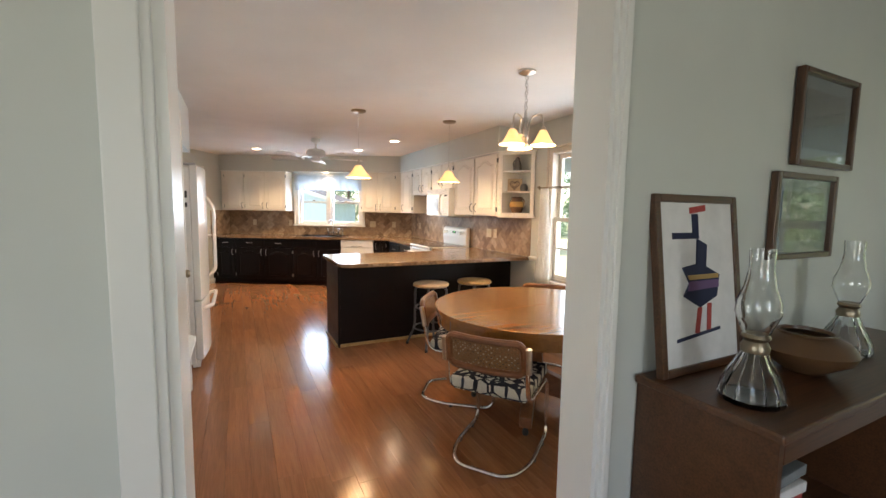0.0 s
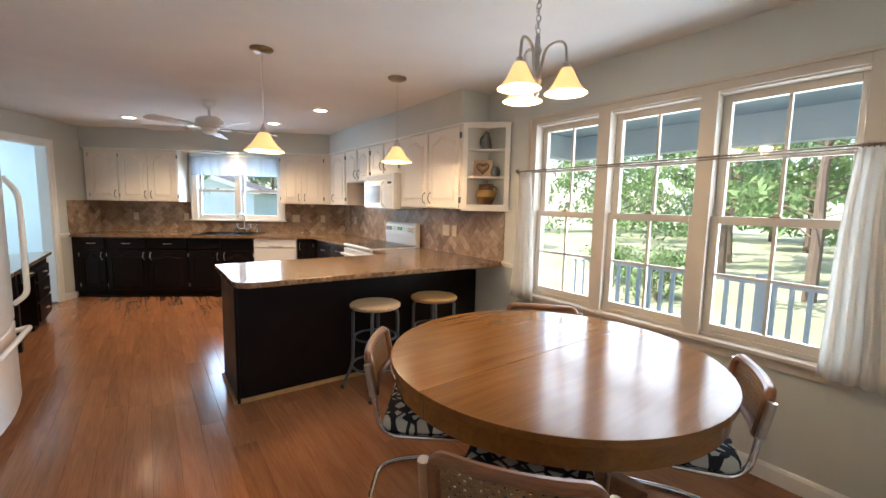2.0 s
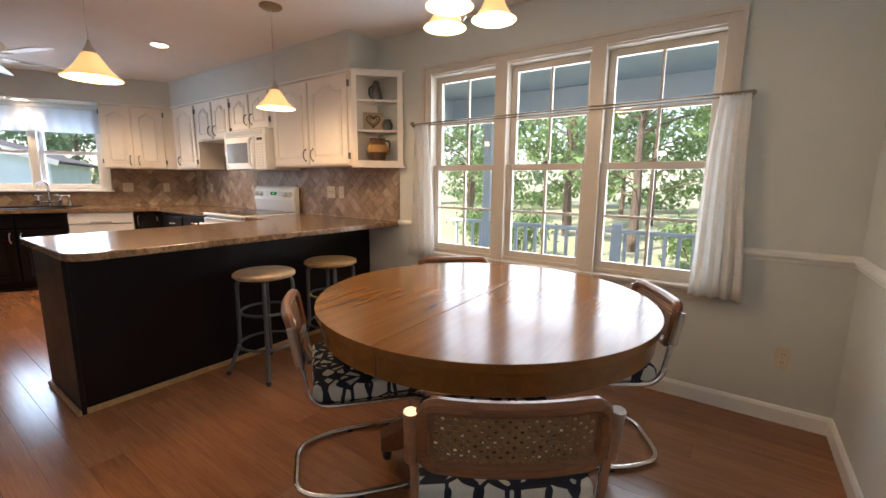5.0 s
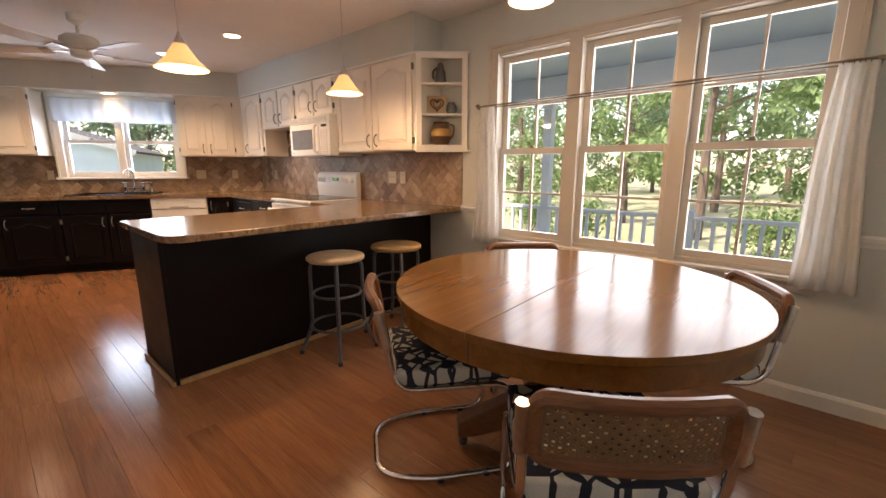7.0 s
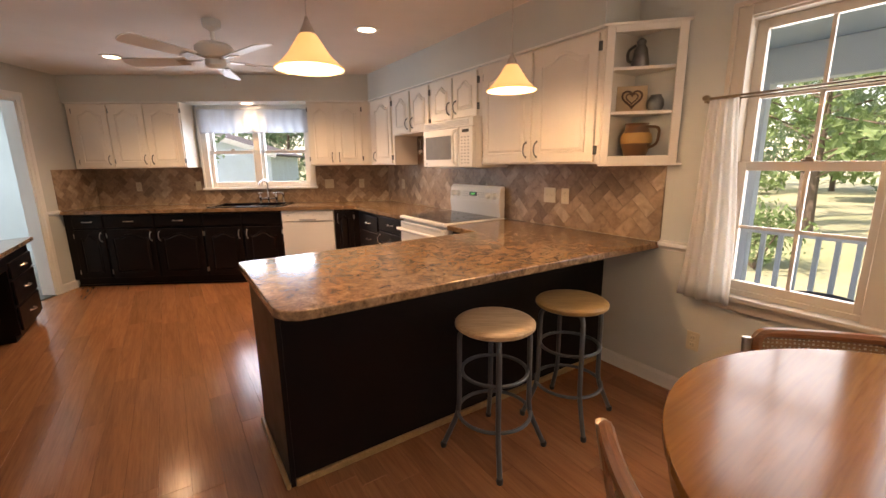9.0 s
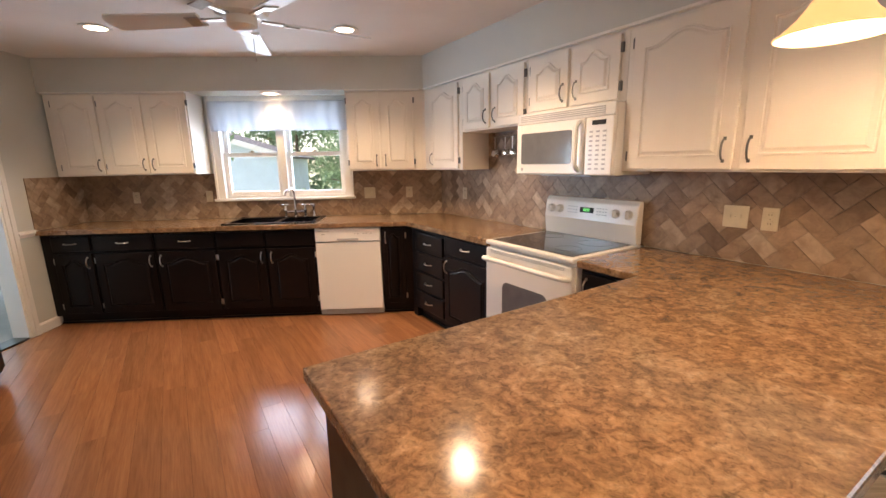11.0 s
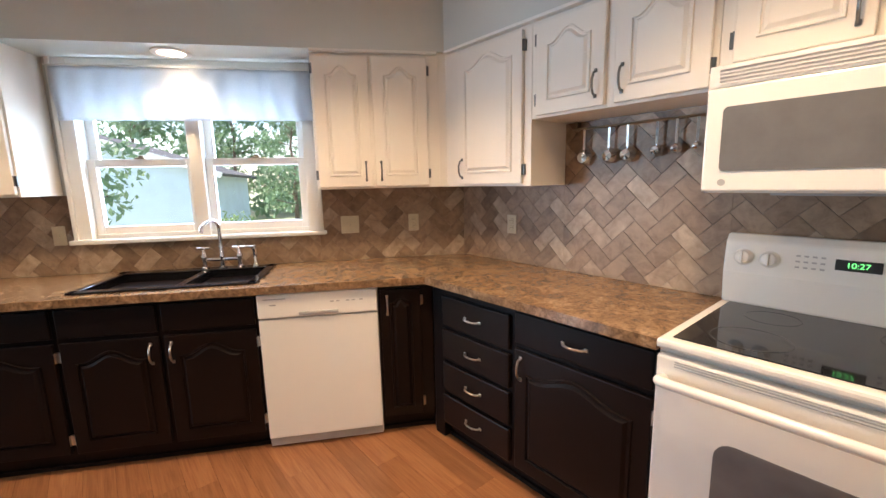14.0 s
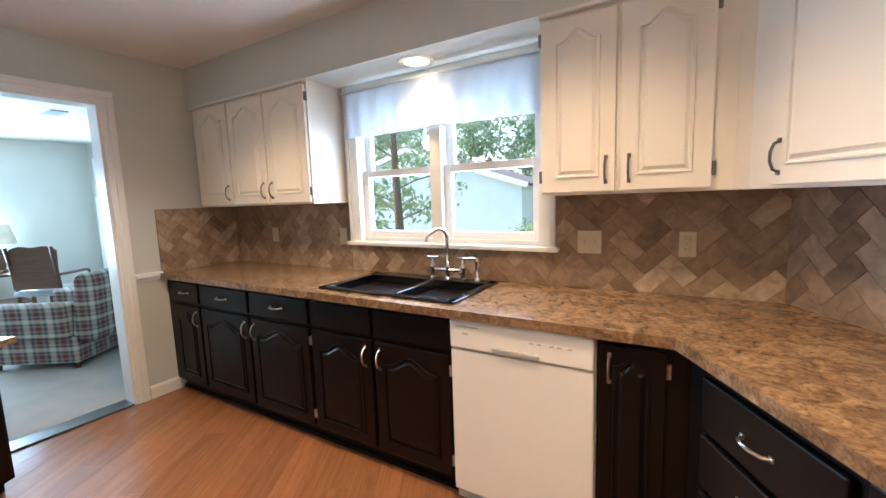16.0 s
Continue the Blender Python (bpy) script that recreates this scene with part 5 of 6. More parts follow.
# ---- curtains and rods ----
def curtain(m, x0, x1, z0, z1, folds, depth, mat, label, name="curtain", flare=0.0, seed=1):
    rnd = random.Random(seed)
    r = root(name, m, label, "curtain")
    bb = Build()
    nx, nz = folds * 10, 14
    ph = [rnd.uniform(0, 6.28) for _ in range(4)]
    grid = []
    for j in range(nz + 1):
        t = j / nz
        row = []
        for i in range(nx + 1):
            s = i / nx
            w = (x1 - x0) * (1 + flare * (1 - t))
            x = (x0 + x1) / 2 + (s - 0.5) * w + 0.008 * math.sin(5 * t + ph[0])
            a = depth * (0.45 + 0.55 * (1 - t))
            y = a * math.sin(2 * math.pi * folds * s + 0.5 * math.sin(3 * t + ph[1])) + 0.4 * a * math.sin(2 * math.pi * folds * 0.37 * s + ph[2])
            row.append(bb.bm.verts.new((x, y, z0 + (z1 - z0) * t)))
        grid.append(row)
    for j in range(nz):
        for i in range(nx):
            bb.bm.faces.new((grid[j][i], grid[j][i + 1], grid[j + 1][i + 1], grid[j + 1][i]))
    ob = bb.done("cloth", mat, r, smooth=True)
    sd = ob.modifiers.new("thick", "SOLIDIFY")
    sd.thickness = 0.0015
    return r


curtain(RW @ pose(0, -0.075, 0), 3.935, 4.07, 0.645, 1.7, 4, 0.018, M_CURTAIN, "white sheer cafe curtain drawn aside", flare=1.0, seed=2)
curtain(RW @ pose(0, -0.085, 0), 5.965, 6.1, 0.65, 1.71, 4, 0.02, M_CURTAIN, "white sheer cafe curtain drawn aside", flare=0.85, seed=3)
rr = root("curtain_rod", RW, "thin dark metal double curtain rod with finials", "curtain rod")
Build().tube([(3.92, -0.075, 1.71), (6.09, -0.085, 1.72)], 0.006, 8).tube([(3.94, -0.045, 1.7), (6.07, -0.045, 1.71)], 0.005, 8).done("rod", M_BRONZE, rr)
for x in (3.91, 6.1):
    Build().lathe([(0, -0.02), (0.012, -0.012), (0.015, 0), (0.012, 0.012), (0, 0.02)], 12, pose(x, -0.08, 1.715, 0, 90, 0)).box(x - 0.006, x + 0.006, -0.08, 0.0, 1.69, 1.705).done("finial", M_BRONZE, rr, smooth=True)
rg = Build()
for k in range(7):
    rg.tube([(5.98 + 0.018 * k, -0.085 + 0.011 * math.cos(t), 1.717 + 0.011 * math.sin(t)) for t in [0.785 * i for i in range(8)]], 0.002, 5, True)
rg.done("ring", M_BRONZE, rr)
curtain(BW @ pose(0, -0.06, 0), -3.31, -1.93, 1.80, 2.09, 11, 0.011, M_VALANCE, "sheer white gathered valance over the sink window", "valance", 0.0, 4)
vr = Build().tube([(-3.33, -0.06, 2.095), (-1.92, -0.06, 2.095)], 0.006, 8)
tagged(vr.done("valance_rod", M_TRIM, m=BW), "thin white valance rod above the window", "curtain rod")


# ---- small things on the walls ----
def outlet(m, kind="outlet", gang=1):
    r = root("wall_" + kind, m, "almond plastic wall %s plate" % kind, "wall plate", "wall plates")
    w = 0.035 + 0.023 * (gang - 1)
    Build().box(-w, w, -0.006, 0.0, -0.057, 0.057, 0.003).done("plate", M_OUTLET, r)
    bb = Build()
    for g in range(gang):
        x = (g - (gang - 1) / 2) * 0.046
        if kind == "outlet":
            for z in (-0.022, 0.022):
                bb.box(x - 0.015, x + 0.015, -0.009, -0.005, z - 0.014, z + 0.014, 0.003)
        else:
            bb.box(x - 0.005, x + 0.005, -0.016, -0.005, -0.006, 0.012, 0.002)
    bb.done("insert", M_OUTLET, r)
    db = Build()
    if kind == "outlet":
        for z in (-0.022, 0.022):
            for s in (-0.006, 0.006):
                db.box(s - 0.001, s + 0.001, -0.0095, -0.0085, z - 0.004, z + 0.005)
    db.lathe([(0, 0), (0.002, 0), (0.002, 0.001), (0, 0.001)], 6, pose(0, -0.0055, 0, 90, 0, 0))
    db.done("slot", M_DARK, r)


for x, k, g in ((-3.42, "switch", 1), (-1.75, "switch", 2), (-1.33, "outlet", 1), (-4.16, "outlet", 1)):
    outlet(BW @ pose(x, -0.013, 1.15), k, g)
for x, k, g in ((0.44, "outlet", 1), (2.82, "switch", 2), (2.97, "outlet", 1)):
    outlet(RW @ pose(x, -0.013, 1.15), k, g)
outlet(RW @ pose(6.37, 0, 0.36))
outlet(RW @ pose(3.95, 0, 0.36))
outlet(CW @ pose(-3.8, 3.46, 1.15), "switch")


def hanging_utensils():
    bar = root("utensil_rail", RW, "dark metal rail under the cabinet with hooks", "rail")
    Build().tube([(0.86, -0.04, 1.66), (1.54, -0.04, 1.66)], 0.006, 8).done("bar", M_BRONZE, bar)
    for x in (0.88, 1.52):
        Build().box(x - 0.008, x + 0.008, -0.046, 0.0, 1.655, 1.698, 0.002).done("bracket", M_BRONZE, bar)
    for i, (x, q) in enumerate(((0.93, 0.036), (1.06, 0.034), (1.15, 0.034), (1.28, 0.024), (1.36, 0.02), (1.44, 0.017))):
        r = root("measuring_cup", RW @ pose(x, -0.045, 1.655), "small steel measuring scoop hanging on the rail", "utensil", "hanging measuring scoops")
        Build().box(-0.006, 0.006, -0.0015, 0.0015, -0.1, 0.0, 0.001).done("handle", M_CHROME, r)
        Build().lathe([(0, 0.0), (q * 0.6, 0.004), (q, 0.03), (q + 0.002, 0.03), (q * 0.7, 0.0), (0, -0.004)], 20, pose(0, -0.02, -0.1 - q, -90, 0, 0)).done("bowl", M_CHROME, r, smooth=True)


hanging_utensils()


# ---- hall: hutch with lamps, pictures ----
def hutch():
    r = root("sideboard", EW @ pose(0, -6.725, 0), "dark oak sideboard with open shelves and books", "sideboard")
    x0, x1, d = -1.97, -0.55, 0.38
    Build().box(x0 - 0.015, x1 + 0.015, -d - 0.015, 0.0, 0.925, 0.95, 0.006).done("top", M_HUTCH, r)
    b = Build().box(x0, x0 + 0.025, -d, 0, 0, 0.925, 0.002).box(x1 - 0.025, x1, -d, 0, 0, 0.925, 0.002).box(x0, x1, -0.02, 0, 0, 0.925)
    b.box(x0 + 0.025, x1 - 0.025, -d, -0.02, 0.06, 0.085).box(x0 + 0.025, x1 - 0.025, -d + 0.02, -0.02, 0.5, 0.52)
    b.box(x0 + 0.025, x1 - 0.025, -d, -d + 0.02, 0.86, 0.925, 0.003).box((x0 + x1) / 2 - 0.015, (x0 + x1) / 2 + 0.015, -d, -0.02, 0.085, 0.86)
    b.done("carcass", M_HUTCH, r)
    return r


hutch()
rnd = random.Random(5)
for i in range(7):
    z = 0.522 + 0.032 * i
    col = [M_CANVAS, M_MAT, M_NAVY, M_POT, M_RED][i % 5]
    bk = Build().box(0, 0.2 + 0.04 * rnd.random(), 0, 0.17, 0, 0.03, 0.003).done("book", col, m=EW @ pose(-1.9 + 0.05 * rnd.random(), -6.725 - 0.32, z, 0, 0, rnd.uniform(-4, 4)))
    tagged(bk, "cloth-bound book lying in a stack on the shelf", "book", "books in the sideboard")


def oil_lamp(m):
    r = root("oil_lamp", m, "clear glass oil lamp with tall chimney", "lamp", "glass oil lamps")
    base = Build()
    prof = [(0, 0), (0.07, 0), (0.075, 0.012), (0.072, 0.04), (0.058, 0.075), (0.045, 0.1), (0.036, 0.12), (0.03, 0.135), (0.022, 0.135), (0.028, 0.118), (0.038, 0.097), (0.051, 0.072), (0.064, 0.04), (0.067, 0.014), (0, 0.01)]
    base.lathe(prof, 28)
    for v in base.bm.verts:
        a = math.atan2(v.co.y, v.co.x)
        k = 1 + 0.035 * math.cos(14 * a)
        v.co.x, v.co.y = v.co.x * k, v.co.y * k
    base.done("font", M_GLASS, r, smooth=True)
    tagged(Build().lathe([(0, 0.135), (0.032, 0.135), (0.034, 0.15), (0.026, 0.165), (0.034, 0.175), (0.03, 0.185), (0, 0.185)], 20).done("burner", M_BRONZE, r, smooth=True), "brass burner")
    Build().lathe([(0.03, 0.185), (0.04, 0.21), (0.052, 0.24), (0.05, 0.27), (0.036, 0.31), (0.028, 0.36), (0.03, 0.41), (0.028, 0.41), (0.026, 0.36), (0.034, 0.31), (0.048, 0.27), (0.05, 0.24), (0.038, 0.21), (0.028, 0.186)], 24).done("chimney", M_GLASS, r, smooth=True)
    return r


ol = oil_lamp(EW @ pose(-1.85, -6.98, 0.95))
copy_thing(ol, EW @ pose(-1.08, -6.9, 0.95))
vase("pottery_bowl", EW @ pose(-1.45, -6.93, 0.95), [(0, 0), (0.05, 0), (0.06, 0.008), (0.12, 0.05), (0.13, 0.075), (0.11, 0.105), (0.075, 0.122), (0.078, 0.13), (0.068, 0.13), (0.066, 0.12), (0.1, 0.1), (0.0, 0.03)], M_POT, "brown and ochre round pottery bowl on the sideboard", "bowl")


def woven_picture():
    r = root("woven_picture", EW @ pose(-1.955, -6.79, 0.951, -7, 0, 0), "framed white weaving of a bird leaning on the wall", "picture")
    w, h = 0.42, 0.56
    b = Build().box(0, 0.025, -0.012, 0.014, 0, h, 0.003).box(w - 0.025, w, -0.012, 0.014, 0, h, 0.003).box(0.025, w - 0.025, -0.012, 0.014, 0, 0.025, 0.003).box(0.025, w - 0.025, -0.012, 0.014, h - 0.025, h, 0.003)
    b.done("frame", M_HUTCH, r)
    Build().box(0.02, w - 0.02, -0.004, 0.008, 0.02, h - 0.02).done("cloth", M_CANVAS, r)
    b = Build().front([(0.12, 0.24), (0.2, 0.2), (0.29, 0.23), (0.31, 0.3), (0.24, 0.33), (0.25, 0.4), (0.2, 0.42), (0.19, 0.34), (0.12, 0.33), (0.15, 0.28)], -0.007, -0.004)
    b.front([(0.08, 0.42), (0.19, 0.42), (0.19, 0.44), (0.08, 0.44)], -0.007, -0.004).front([(0.18, 0.42), (0.21, 0.42), (0.21, 0.5), (0.18, 0.5)], -0.007, -0.004)
    b.front([(0.08, 0.1), (0.3, 0.12), (0.3, 0.13), (0.08, 0.11)], -0.007, -0.004).done("bird", M_NAVY, r)
    Build().front([(0.14, 0.255), (0.3, 0.26), (0.3, 0.285), (0.15, 0.285)], -0.009, -0.006).done("stripe", M_PURPLE, r)
    Build().front([(0.15, 0.29), (0.3, 0.29), (0.3, 0.305), (0.14, 0.305)], -0.009, -0.006).done("stripe", M_POTY, r)
    b = Build().front([(0.17, 0.12), (0.19, 0.12), (0.21, 0.2), (0.19, 0.2)], -0.007, -0.004).front([(0.23, 0.125), (0.25, 0.125), (0.26, 0.21), (0.24, 0.21)], -0.007, -0.004)
    b.front([(0.17, 0.5), (0.25, 0.51), (0.25, 0.53), (0.17, 0.52)], -0.007, -0.004).done("legs_and_crest", M_RED, r)


woven_picture()


def framed(x0, x1, z0, z1):
    r = root("framed_picture", EW @ pose(0, -6.725, 0), "small dark-framed picture under glass on the wall", "picture", "framed pictures in the hall")
    f = 0.022
    b = Build().box(x0, x0 + f, -0.028, 0, z0, z1, 0.004).box(x1 - f, x1, -0.028, 0, z0, z1, 0.004).box(x0 + f, x1 - f, -0.028, 0, z0, z0 + f, 0.004).box(x0 + f, x1 - f, -0.028, 0, z1 - f, z1, 0.004)
    b.done("frame", M_FRAMEW, r)
    Build().box(x0 + f, x1 - f, -0.008, -0.003, z0 + f, z1 - f).done("print", M_MAT, r)
    Build().box(x0 + 0.07, x1 - 0.07, -0.01, -0.007, z0 + 0.07, z1 - 0.07).done("image", M_PEWTER, r)
    g = Build().box(x0 + f, x1 - f, -0.017, -0.015, z0 + f, z1 - f).done("glazing", M_PANE, r)
    g.visible_shadow = False


framed(-1.2, -0.74, 1.64, 2.0)
framed(-1.31, -0.85, 1.28, 1.61)


# ---- sitting room seen through the opening ----
def plaid_chair():
    r = root("armchair", pose(-6.45, 7.36, 0, 0, 0, -58), "plaid upholstered armchair with rolled arms", "armchair")
    Build().box(-0.42, 0.42, -0.42, 0.4, 0.06, 0.3, 0.03).done("base", M_PLAID, r)
    Build().box(-0.28, 0.28, -0.44, 0.25, 0.3, 0.46, 0.05, seg=3).done("seat", M_PLAID, r, smooth=True)
    Build().box(-0.4, 0.4, 0.22, 0.44, 0.28, 0.9, 0.08, seg=3, m=pose(0, 0.06, 0, -8, 0, 0)).done("backrest", M_PLAID, r, smooth=True)
    for s in (-1, 1):
        Build().box(s * 0.36 - 0.09, s * 0.36 + 0.09, -0.42, 0.36, 0.28, 0.6, 0.06, seg=3).done("arm", M_PLAID, r, smooth=True)
        for y in (-0.36, 0.34):
            Build().lathe([(0, 0), (0.02, 0), (0.028, 0.06), (0, 0.06)], 10, pose(s * 0.36, y, 0)).done("foot", M_HUTCH, r)


plaid_chair()


def carved_chair():
    r = root("side_chair", pose(-8.0, 7.7, 0, 0, 0, 215), "dark carved wooden chair with upholstered seat", "chair")
    for s in (-1, 1):
        Build().tube([(s * 0.24, -0.22, 0), (s * 0.25, -0.22, 0.44)], 0.02, 8).done("leg", M_HUTCH, r, smooth=True)
        Build().tube(smooth_path([(s * 0.24, 0.22, 0), (s * 0.24, 0.2, 0.45), (s * 0.25, 0.28, 1.0)], 0.2), 0.02, 8).done("leg", M_HUTCH, r, smooth=True)
        Build().tube(smooth_path([(s * 0.26, 0.22, 0.66), (s * 0.28, -0.2, 0.66), (s * 0.26, -0.2, 0.44)], 0.06), 0.018, 8).done("arm", M_HUTCH, r, smooth=True)
    Build().box(-0.27, 0.27, -0.25, 0.24, 0.41, 0.48, 0.02).done("seat", M_MAT, r, smooth=True)
    o = [(-0.25, 0.5), (0.25, 0.5), (0.27, 0.95)] + [(0.27 - 0.54 * k / 12, 0.95 + 0.06 * math.sin(math.pi * k / 12) + 0.02 * math.sin(3 * math.pi * k / 12)) for k in range(1, 12)] + [(-0.27, 0.95)]
    Build().front(o, 0.22, 0.25).done("backrest", M_HUTCH, r, bevel=0.006)


carved_chair()
ct = root("side_table", pose(-9.15, 7.5, 0), "small dark wooden side table with shelf", "table")
Build().box(-0.3, 0.3, -0.25, 0.25, 0.58, 0.61, 0.006).done("top", M_HUTCH, ct)
Build().box(-0.26, 0.26, -0.21, 0.21, 0.2, 0.22).done("shelf", M_HUTCH, ct)
for sx in (-0.26, 0.26):
    for sy in (-0.21, 0.21):
        Build().box(sx - 0.02, sx + 0.02, sy - 0.02, sy + 0.02, 0, 0.58, 0.004).done("leg", M_HUTCH, ct)
tl = root("table_lamp", pose(-9.15, 7.5, 0.61), "brown turned table lamp with cream linen shade", "lamp")
Build().lathe([(0, 0), (0.08, 0), (0.08, 0.02), (0.05, 0.05), (0.075, 0.14), (0.055, 0.26), (0.02, 0.34), (0.02, 0.4), (0, 0.4)], 24).done("base", M_POT, tl, smooth=True)
Build().lathe([(0.2, 0.38), (0.14, 0.64), (0.136, 0.64), (0.196, 0.38)], 32).done("shade", M_LINEN, tl, smooth=True)
curtain(pose(-9.52, 0, 0, 0, 0, 90), 5.9, 6.3, 0.03, 2.15, 8, 0.03, M_CURTAIN, "long white sheer curtain", seed=8)
curtain(pose(-9.52, 0, 0, 0, 0, 90), 7.05, 7.5, 0.03, 2.15, 8, 0.03, M_CURTAIN, "long white sheer curtain", seed=9)
curtain(pose(0, 8.68, 0), -9.32, -8.18, 0.04, 1.6, 14, 0.025, M_CURTAIN, "white sheer curtain across the lower window", seed=10)
window("window_3", pose(0, 8.75, 0), -9.3, -8.2, 0.5, 2.1, [(-9.29, -8.77), (-8.73, -8.21)], 1.3, False, "white double-hung sitting room window")
vt = Build().box(-7.3, -7.0, 7.6, 7.75, CEIL - 0.012, CEIL - 0.001, 0.002)
tagged(vt.done("ceiling_vent", M_GREYW), "grey slotted air vent in the ceiling", "vent")

# ---- porch and garden ----
b = Build().box(3.0, 8.6, 0.14, 2.35, -0.3, -0.12)
tagged(b.done("porch_floor", M_PORCH, m=RW), "pale painted porch floor boards", "porch", kind="structure")
b = Build().box(2.6, 9.0, 0.14, 2.5, 2.36, 2.42)
tagged(b.done("porch_ceiling", M_PORCHC, m=RW), "blue-grey painted porch ceiling", "ceiling", kind="structure")
b = Build().box(2.6, 9.0, 2.2, 2.36, 2.06, 2.36, 0.01).box(2.6, 2.76, 0.14, 2.2, 2.06, 2.36, 0.01)
tagged(b.done("porch_beam", M_PORCH, m=RW), "pale blue painted porch beam", "beam", kind="structure")


def porch_rail():
    r = root("porch_railing", RW, "white wooden porch railing, coloured pale blue for shade", "railing")
    y = 2.26
    Build().box(2.7, 8.6, y - 0.045, y + 0.045, 0.7, 0.74, 0.006).done("top_rail", M_PORCH, r)
    Build().box(2.7, 8.6, y - 0.03, y + 0.03, 0.0, 0.05, 0.004).done("bottom_rail", M_PORCH, r)
    x = 2.8
    while x < 8.6:
        Build().box(x - 0.018, x + 0.018, y - 0.018, y + 0.018, 0.05, 0.7).done("baluster", M_PORCH, r)
        x += 0.135
    for x in (5.0, 6.7):
        Build().box(x - 0.05, x + 0.05, y - 0.05, y + 0.05, -0.12, 0.8, 0.008).done("newel", M_PORCH, r)


porch_rail()
for x in (3.3, 8.4):
    pp = root("porch_post", RW @ pose(x, 2.27, -0.12), "square pale blue porch post", "post", "porch posts")
    Build().box(-0.055, 0.055, -0.055, 0.055, 0, 2.2, 0.006).done("shaft", M_PORCH, pp)
    Build().box(-0.075, 0.075, -0.075, 0.075, 0, 0.12, 0.006).box(-0.075, 0.075, -0.075, 0.075, 2.1, 2.19, 0.006).done("collar", M_PORCH, pp)
pot = vase("planter", RW @ pose(4.2, 1.2, -0.12), [(0, 0), (0.14, 0), (0.18, 0.3), (0.21, 0.5), (0.22, 0.56), (0.19, 0.56), (0.0, 0.45)], M_DARK, "dark round planter on the porch", "planter")

b = Build()
n = 40
g = [[b.bm.verts.new(((i - n / 2) * 12.0, (j - n / 2) * 12.0, -0.45 + 0.12 * noise.noise((i * 0.7, j * 0.7, 0)))) for i in range(n + 1)] for j in range(n + 1)]
for j in range(n):
    for i in range(n):
        b.bm.faces.new((g[j][i], g[j][i + 1], g[j + 1][i + 1], g[j + 1][i]))
tagged(b.done("ground", M_GRASS), "patchy green lawn", "lawn", kind="structure")


def garage():
    r = root("garage", pose(-10.6, 19.0, -0.45, 0, 0, 6), "pale blue-grey sided garage with gable roof", "building")
    w, d, h, pk = 4.3, 6.0, 2.25, 1.4
    o = [(-w, 0), (w, 0), (w, h), (0, h + pk), (-w, h)]
    Build().front(o, 0, d).done("wall", M_SIDING, r)
    sd = Build()
    for k in range(16):
        sd.box(-w, w, -0.012, 0.0, 0.04 + k * 0.138, 0.16 + k * 0.138)
    sd.done("siding", M_SIDING, r)
    rf = Build()
    sl = math.atan2(pk, w)
    for s in (-1, 1):
        L = math.hypot(pk, w) + 0.35
        rf.box(-0.02, L, -0.35, d + 0.35, 0, 0.09, 0, pose(0, 0, h + pk + 0.02) @ (pose(0, 0, 0, 0, math.degrees(sl), 0) if s > 0 else pose(0, 0, 0, 0, 180 - math.degrees(sl), 0) @ pose(0, 0, -0.09)))
    rf.done("roof", M_ROOF, r)
    fb = Build()
    for s in (-1, 1):
        L = math.hypot(pk, w) + 0.3
        fb.box(0, L, -0.39, -0.35, -0.08, 0.1, 0, pose(0, 0, h + pk + 0.02) @ (pose(0, 0, 0, 0, math.degrees(sl), 0) if s > 0 else pose(0, 0, 0, 0, 180 - math.degrees(sl), 0)))
    fb.done("fascia", M_TRIM, r)


garage()


def leaf_cloud(bb, rnd, centre, radius, count, size):
    for _ in range(count):
        a, c, q = rnd.uniform(0, 6.283), rnd.uniform(-1, 1), rnd.random() ** 0.4
        s = math.sqrt(1 - c * c)
        p = Vector(centre) + Vector((radius[0] * q * s * math.cos(a), radius[1] * q * s * math.sin(a), radius[2] * q * c))
        m = Matrix.Translation(p) @ Euler((rnd.uniform(-1.2, 1.2), rnd.uniform(-1.2, 1.2), rnd.uniform(0, 6.28))).to_matrix().to_4x4()
        k = size * rnd.uniform(0.6, 1.4)
        vs = [bb.bm.verts.new(m @ Vector(v)) for v in ((-k, 0, 0), (0, -k * 0.45, k * 0.12), (k, 0, 0), (0, k * 0.45, k * 0.12))]
        bb.bm.faces.new(vs)


